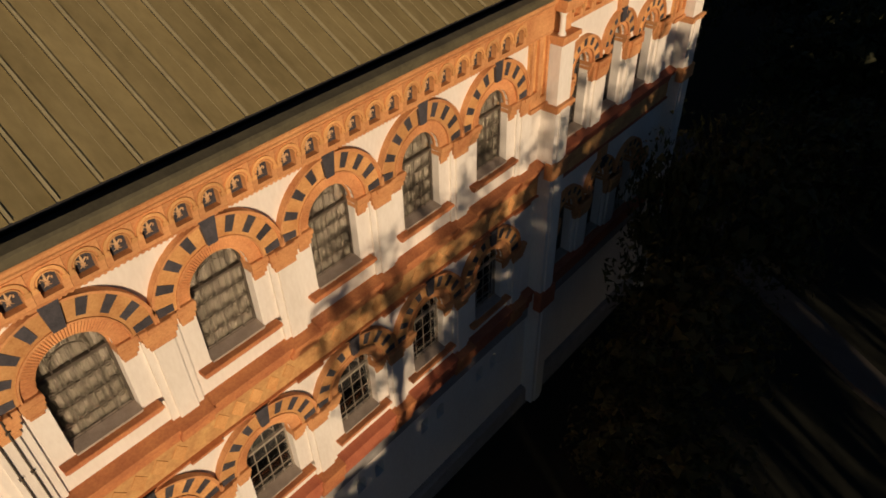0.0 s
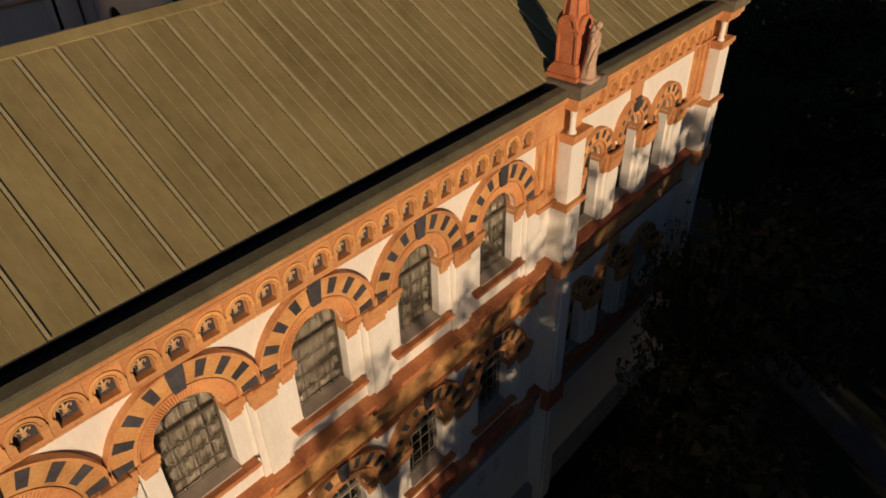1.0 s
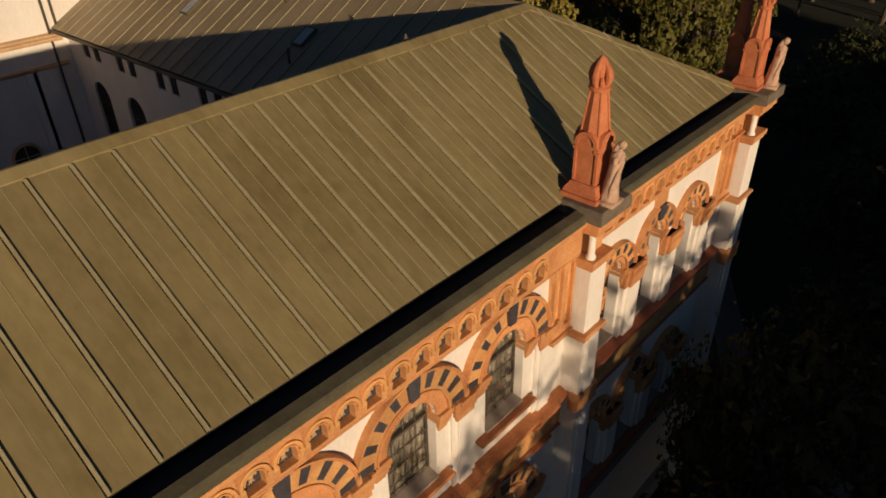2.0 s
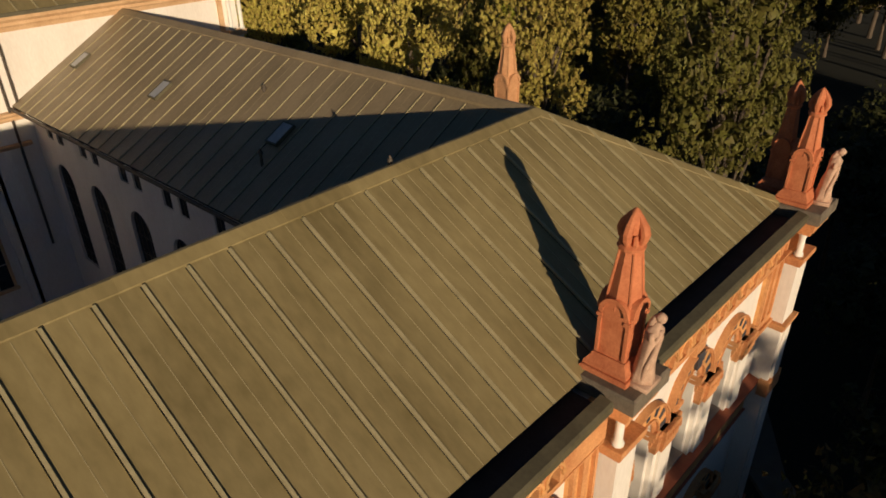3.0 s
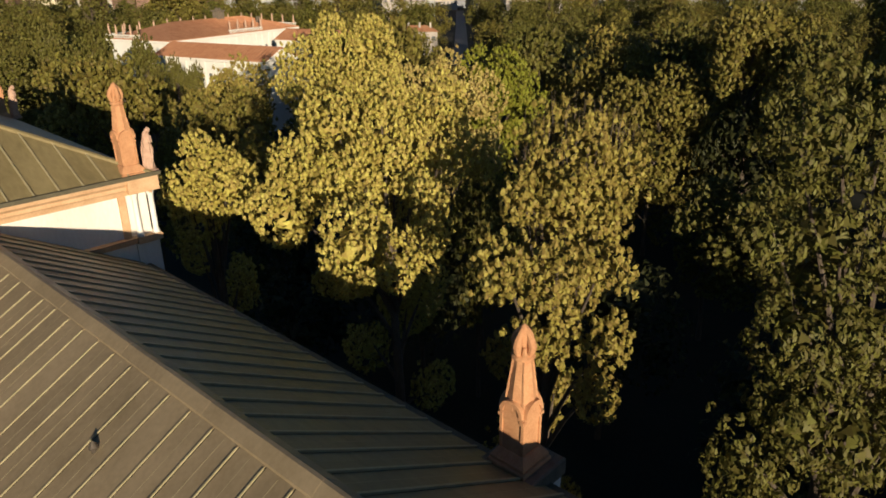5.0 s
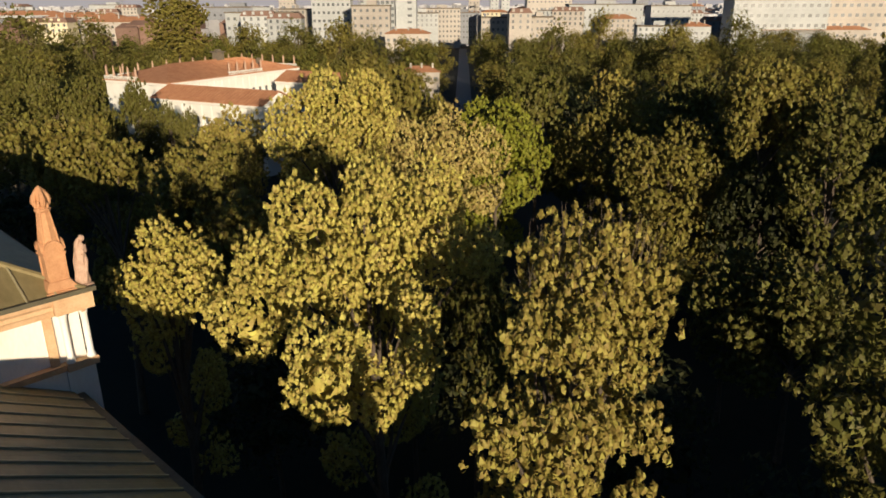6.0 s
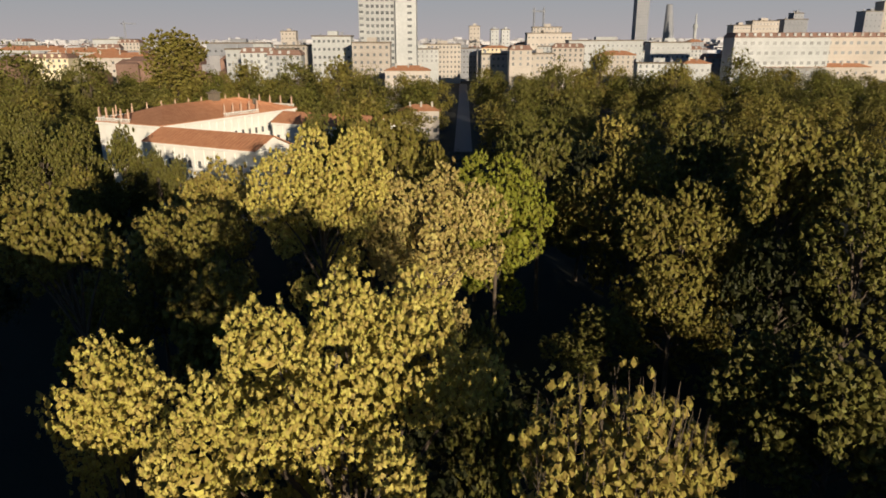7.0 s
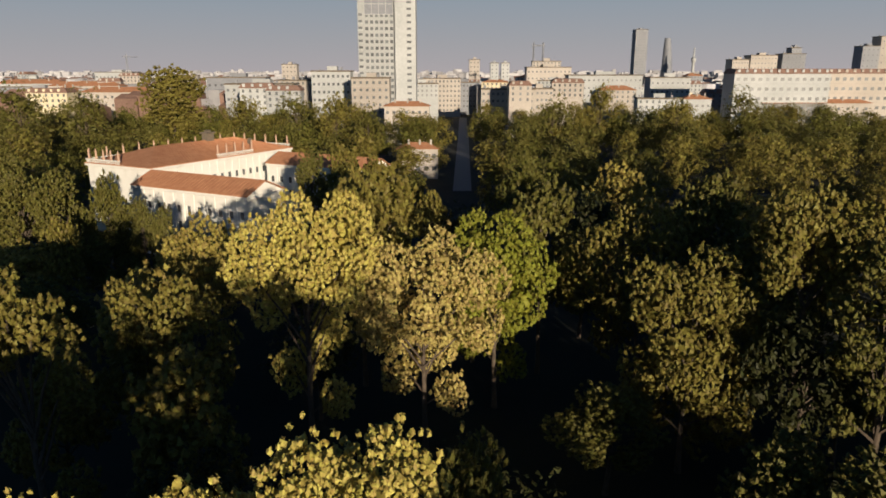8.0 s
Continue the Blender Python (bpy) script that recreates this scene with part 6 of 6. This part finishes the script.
            p.location = (-w / 2 + w * (i + 0.5) / cols, -0.06, first + step * (j + 0.28))
    for j in range(floors + 1):
        z = first + step * j
        part("storey_band", Shape().box(-w / 2 - 0.12, w / 2 + 0.12, -0.14, -0.002, z - 0.18, z), wall, t, local=True)
    return t


# the tall slab tower beside the park
def tower():
    t = block(-45.7, 470, 25.5, 18, 104, 1, 1, CITY_PALE, first=100, label="tall pale office tower with a glazed upper front", name="tower_block", win=(1.5, 2.0))
    part("end_slab", Shape().cham(12.8, 27.0, -3.0, 20, 0, 112, 0.15), CITY_PALE, t, "smooth bluish white end slab", local=True)
    part("glazed_front", Shape().box(-8.0, 11.5, -0.25, -0.002, 79, 99), CITY_GREY, t, "dark glazed upper front", local=True)
    for i in range(5):
        x = -8.0 + 19.5 * i / 4
        part("mullion", Shape().box(x - 0.18, x + 0.18, -0.45, -0.252, 79, 99), CITY_PALE, t, local=True)
    for z in (79.0, 85.7, 92.3, 99.0):
        part("transom", Shape().box(-8.2, 11.7, -0.5, -0.46, z - 0.2, z + 0.2), CITY_PALE, t, local=True)
    for j in range(15):
        z = 17 + 4.3 * j
        for i in range(6):
            p = part("window", win_mesh(2.1, 2.1), None, t, local=True)
            p.location = (-6.6 + 3.4 * i, -0.10, z)
        part("balcony", Shape().cham(-12.75, -9.2, -1.1, -0.002, z - 0.4, z + 0.7, 0.05), CITY_PALE, t, local=True)
        part("balcony_window", Shape().box(-12.3, -9.6, -0.12, -0.002, z + 0.75, z + 2.4), CITY_GLASS, t, local=True)
        p = part("window", win_mesh(3.0, 1.6), None, t, local=True)
        p.location = (22.5, -3.10, z)
    for j in range(6):
        p = part("window", win_mesh(3.0, 1.6), None, t, local=True)
        p.location = (22.5, -3.10, 81.5 + 4.3 * j)


tower()
block(-46, 425, 24, 14, 37, 5, 6, CITY_WARM, first=14, label="ornate tan building below the tower")
block(-21, 385, 26, 12, 22, 2, 7, CITY_WARM, "hip", label="building with a dark red roof", name="red_roofed_house")
block(-1, 610, 34, 16, 34, 7, 10, CITY_WARM, first=4, label="tan apartment block at the end of the avenue", win=(1.5, 1.9))
block(20, 640, 30, 16, 30, 5, 9, CITY_GREY, first=6, label="bluish grey block at the end of the avenue")
block(44, 455, 36, 15, 29, 4, 11, CITY_WARM, label="cream yellow apartment block")
block(68, 470, 19, 15, 29, 4, 6, CITY_WARM)
block(110, 700, 46, 20, 44, 5, 11, CITY_WARM, label="stepped tan building with a roof terrace")
block(109, 712, 30, 10, 50, 2, 8, CITY_WARM, first=44.5, label="upper storeys of the stepped tan building")
block(145, 600, 66, 20, 37, 4, 16, CITY_PALE)
block(176, 520, 31, 16, 36, 4, 8, CITY_PALE)
block(164, 430, 18, 12, 24, 2, 5, CITY_PALE, "hip", label="white house with a red roof", name="red_roofed_house")
block(212, 420, 60, 18, 40, 5, 13, CITY_PALE, "mansard", label="large white block with regular window rows", win=(2.3, 2.0))
block(274, 428, 60, 18, 40, 5, 13, CITY_WARM, "mansard", label="large tan block with regular window rows", win=(2.3, 2.0))
block(340, 440, 60, 18, 39, 6, 13, CITY_WARM)
block(352, 800, 20, 20, 53, 4, 6, CITY_WARM, first=30)
block(384, 810, 32, 20, 58, 5, 8, CITY_WARM, first=30)
block(425, 820, 28, 20, 60, 5, 6, CITY_GREY, first=30)
block(428, 822, 12, 14, 67, 1, 3, CITY_GREY, first=61)
block(575, 860, 44, 20, 82, 6, 6, CITY_WARM, first=30)
block(536, 850, 22, 20, 70, 6, 4, CITY_GREY, first=30)
block(235, 420, 70, 10, 22, 2, 12, CITY_WARM, "hip")
block(42, 900, 14, 14, 54, 6, 3, CITY_WARM, first=20)
block(71, 930, 11, 14, 50, 6, 2, CITY_PALE, first=20)
block(86, 930, 11, 14, 50, 6, 2, CITY_PALE, first=20)
block(-75, 450, 26, 16, 41, 6, 8, CITY_PALE, label="pale block with a planted roof terrace")
block(-118, 430, 44, 18, 33, 4, 11, CITY_PALE)
block(-160, 520, 46, 16, 36, 3, 10, CITY_GREY, label="long dark glazed building")
block(-205, 900, 20, 14, 48, 5, 4, CITY_WARM, first=20)
block(-440, 900, 50, 30, 38, 3, 10, CITY_PALE)
block(-230, 470, 50, 16, 27, 3, 10, CITY_WARM, "hip")
block(-300, 560, 60, 16, 29, 3, 12, CITY_WARM, "hip")
block(-370, 600, 60, 16, 30, 3, 12, CITY_PALE, "hip")
block(-10, 262, 16, 10, 12, 2, 5, CITY_WARM, "hip", label="small house with an orange tiled roof among trees", name="park_house", first=2)
block(437, 1500, 27, 30, 126, 18, 5, CITY_GREY, first=20, label="distant grey high-rise tower", name="high_rise")


# smaller houses of every height between the park and the skyline
mix = random.Random(77)
made = 0
for k in range(400):
    v = 395 + 520 * mix.random() ** 1.2
    u = mix.uniform(-0.66, 0.66) * v
    w = mix.uniform(13, 30)
    if abs(u + 38) < 30 and v < 470 or 150 < u < 310 and v < 445 or abs(u - 6 - (v - 230) * 0.03) < 12:
        continue
    h = 42 - v * mix.uniform(0.014, 0.042) + (v > 650) * mix.uniform(0, 8)
    if h < 14:
        continue
    wall = mix.choice((CITY_PALE, CITY_PALE, CITY_WARM, CITY_WARM, CREAM_PAINT, CITY_GREY))
    block(u, v, w, mix.uniform(10, 16), h, 3, max(3, int(w / 3.6)), wall, mix.choice(("flat", "flat", "hip", "mansard")), mix.uniform(-14, 14), first=h - 10.5,
          label="small pale town house above the park trees" if wall is not CITY_GREY else "small grey town house above the park trees", win=(1.4, 1.9))
    made += 1
    if made >= 74:
        break


def curved_tower():
    x, y = town(530, 1600)
    t = thing("high_rise", (x, y, 0), "distant dark curved glass high-rise", "building", "city buildings")
    s = Shape()
    rings = []
    n = 12
    for j in range(14):
        z = 112 * j / 13
        lean = -7 * (j / 13) ** 2
        w = 13 * (1 - 0.5 * (j / 13) ** 2)
        rings += [(lean + w * math.cos(2 * math.pi * i / n), w * math.sin(2 * math.pi * i / n), z) for i in range(n)]
    s.add(rings, [(j * n + i, j * n + (i + 1) % n, (j + 1) * n + (i + 1) % n, (j + 1) * n + i) for j in range(13) for i in range(n)] + [tuple(range(n)), tuple(range(13 * n, 14 * n))])
    part("body", s, CITY_GREY, t, local=True)
    x, y = town(555, 1500)
    t = thing("antenna_tower", (x, y, 0), "thin distant telecommunication tower", "tower", "city buildings")
    part("mast", Shape().lathe([(4, 0), (3, 55), (5, 60), (5, 66), (2, 68), (1.2, 88)], 10), CITY_PALE, t, local=True)


curved_tower()


def crane(u, v, h, jib):
    x, y = town(u, v)
    t = thing("crane", (x, y, 0), "slender distant construction crane", "crane", "city cranes")
    part("mast", Shape().box(-0.6, 0.6, -0.6, 0.6, 0, h), CITY_GREY, t, local=True)
    part("jib", Shape().box(-jib * 0.3, jib, -0.4, 0.4, h - 4, h - 3), CITY_GREY, t, local=True)


crane(96, 720, 70, 12)
crane(106, 720, 70, -10)
crane(-430, 920, 62, 16)


def far_city():
    """The sea of low roofs out to the horizon, one mass of small houses."""
    r = random.Random(9)
    s = Shape()
    for k in range(3200):
        v = 480 + 2400 * r.random() ** 1.5
        u = r.uniform(-0.95, 0.95) * v
        if v < 620 and -130 < u < 330:
            continue
        w, d, h = r.uniform(8, 26), r.uniform(8, 16), r.uniform(14, 29) + 0.006 * (v - 480) * r.random()
        a = r.choice((0, 0, 0.3, -0.4)) + TOWN_TURN
        x, y = town(u, v)
        c, n = math.cos(a), math.sin(a)
        P = lambda p, q, z: (x + p * c - q * n, y + p * n + q * c, z)
        base = [P(p, q, z) for z in (0, h) for p, q in ((-w / 2, 0), (w / 2, 0), (w / 2, d), (-w / 2, d))]
        s.add(base, [(0, 1, 5, 4), (1, 2, 6, 5), (2, 3, 7, 6), (3, 0, 4, 7), (4, 5, 6, 7)])
    return s


tagged(part("far_city", far_city(), CITY_STUFF), "sea of distant pale and ochre city houses", "city", kind="stuff")


def far_roofs():
    r = random.Random(19)
    s = Shape()
    for k in range(900):
        v = 430 + 1500 * r.random() ** 1.4
        u = r.uniform(-0.95, 0.95) * v
        if v < 620 and -130 < u < 330:
            continue
        w, d, h = r.uniform(9, 26), r.uniform(9, 14), r.uniform(15, 26)
        x, y = town(u, v)
        c, n = math.cos(TOWN_TURN), math.sin(TOWN_TURN)
        P = lambda p, q, z: (x + p * c - q * n, y + p * n + q * c, z)
        s.add([P(-w / 2, 0, h), P(w / 2, 0, h), P(w / 2, d, h), P(-w / 2, d, h), P(-w / 2 + 3, d / 2, h + 3), P(w / 2 - 3, d / 2, h + 3),
               P(-w / 2, 0, 0), P(w / 2, 0, 0), P(w / 2, d, 0), P(-w / 2, d, 0)],
              [(0, 1, 5, 4), (1, 2, 5), (2, 3, 4, 5), (3, 0, 4), (6, 7, 1, 0), (7, 8, 2, 1), (8, 9, 3, 2), (9, 6, 0, 3)])
    return s


tagged(part("far_roofs", far_roofs(), CITY_ROOF), "distant reddish tiled city roofs", "city", kind="stuff")


# ---- hazy sky low over the city ----
def sky_backdrop():
    m = bpy.data.materials.new("evening_haze_sky")
    m.use_nodes = True
    n, l = m.node_tree.nodes, m.node_tree.links
    n.remove(n["Principled BSDF"])
    co = n.new("ShaderNodeTexCoord")
    sep = n.new("ShaderNodeSeparateXYZ")
    rng = n.new("ShaderNodeMapRange")
    rng.inputs["From Min"].default_value, rng.inputs["From Max"].default_value = 0, 500
    ramp = n.new("ShaderNodeValToRGB")
    e = ramp.color_ramp.elements
    e[0].color, e[1].color = (0.37, 0.32, 0.295, 1), (0.22, 0.265, 0.285, 1)
    mid = e.new(0.35)
    mid.color = (0.315, 0.30, 0.285, 1)
    em = n.new("ShaderNodeEmission")
    l.new(co.outputs["Object"], sep.inputs["Vector"])
    l.new(sep.outputs["Z"], rng.inputs["Value"])
    l.new(rng.outputs["Result"], ramp.inputs["Fac"])
    l.new(ramp.outputs["Color"], em.inputs["Color"])
    l.new(em.outputs["Emission"], n["Material Output"].inputs["Surface"])
    s = Shape()
    k = 48
    for i in range(k + 1):
        a = math.atan2(AHEAD.y, AHEAD.x) + radians(-75 + 150 * i / k)
        for z in (-60, 700):
            s.v.append((38 + 3900 * math.cos(a), 32 + 3900 * math.sin(a), z))
    s.f = [(2 * i, 2 * i + 2, 2 * i + 3, 2 * i + 1) for i in range(k)]
    tagged(part("backdrop", s, m), "pale lilac grey evening haze over the city", "sky", kind="structure")


sky_backdrop()
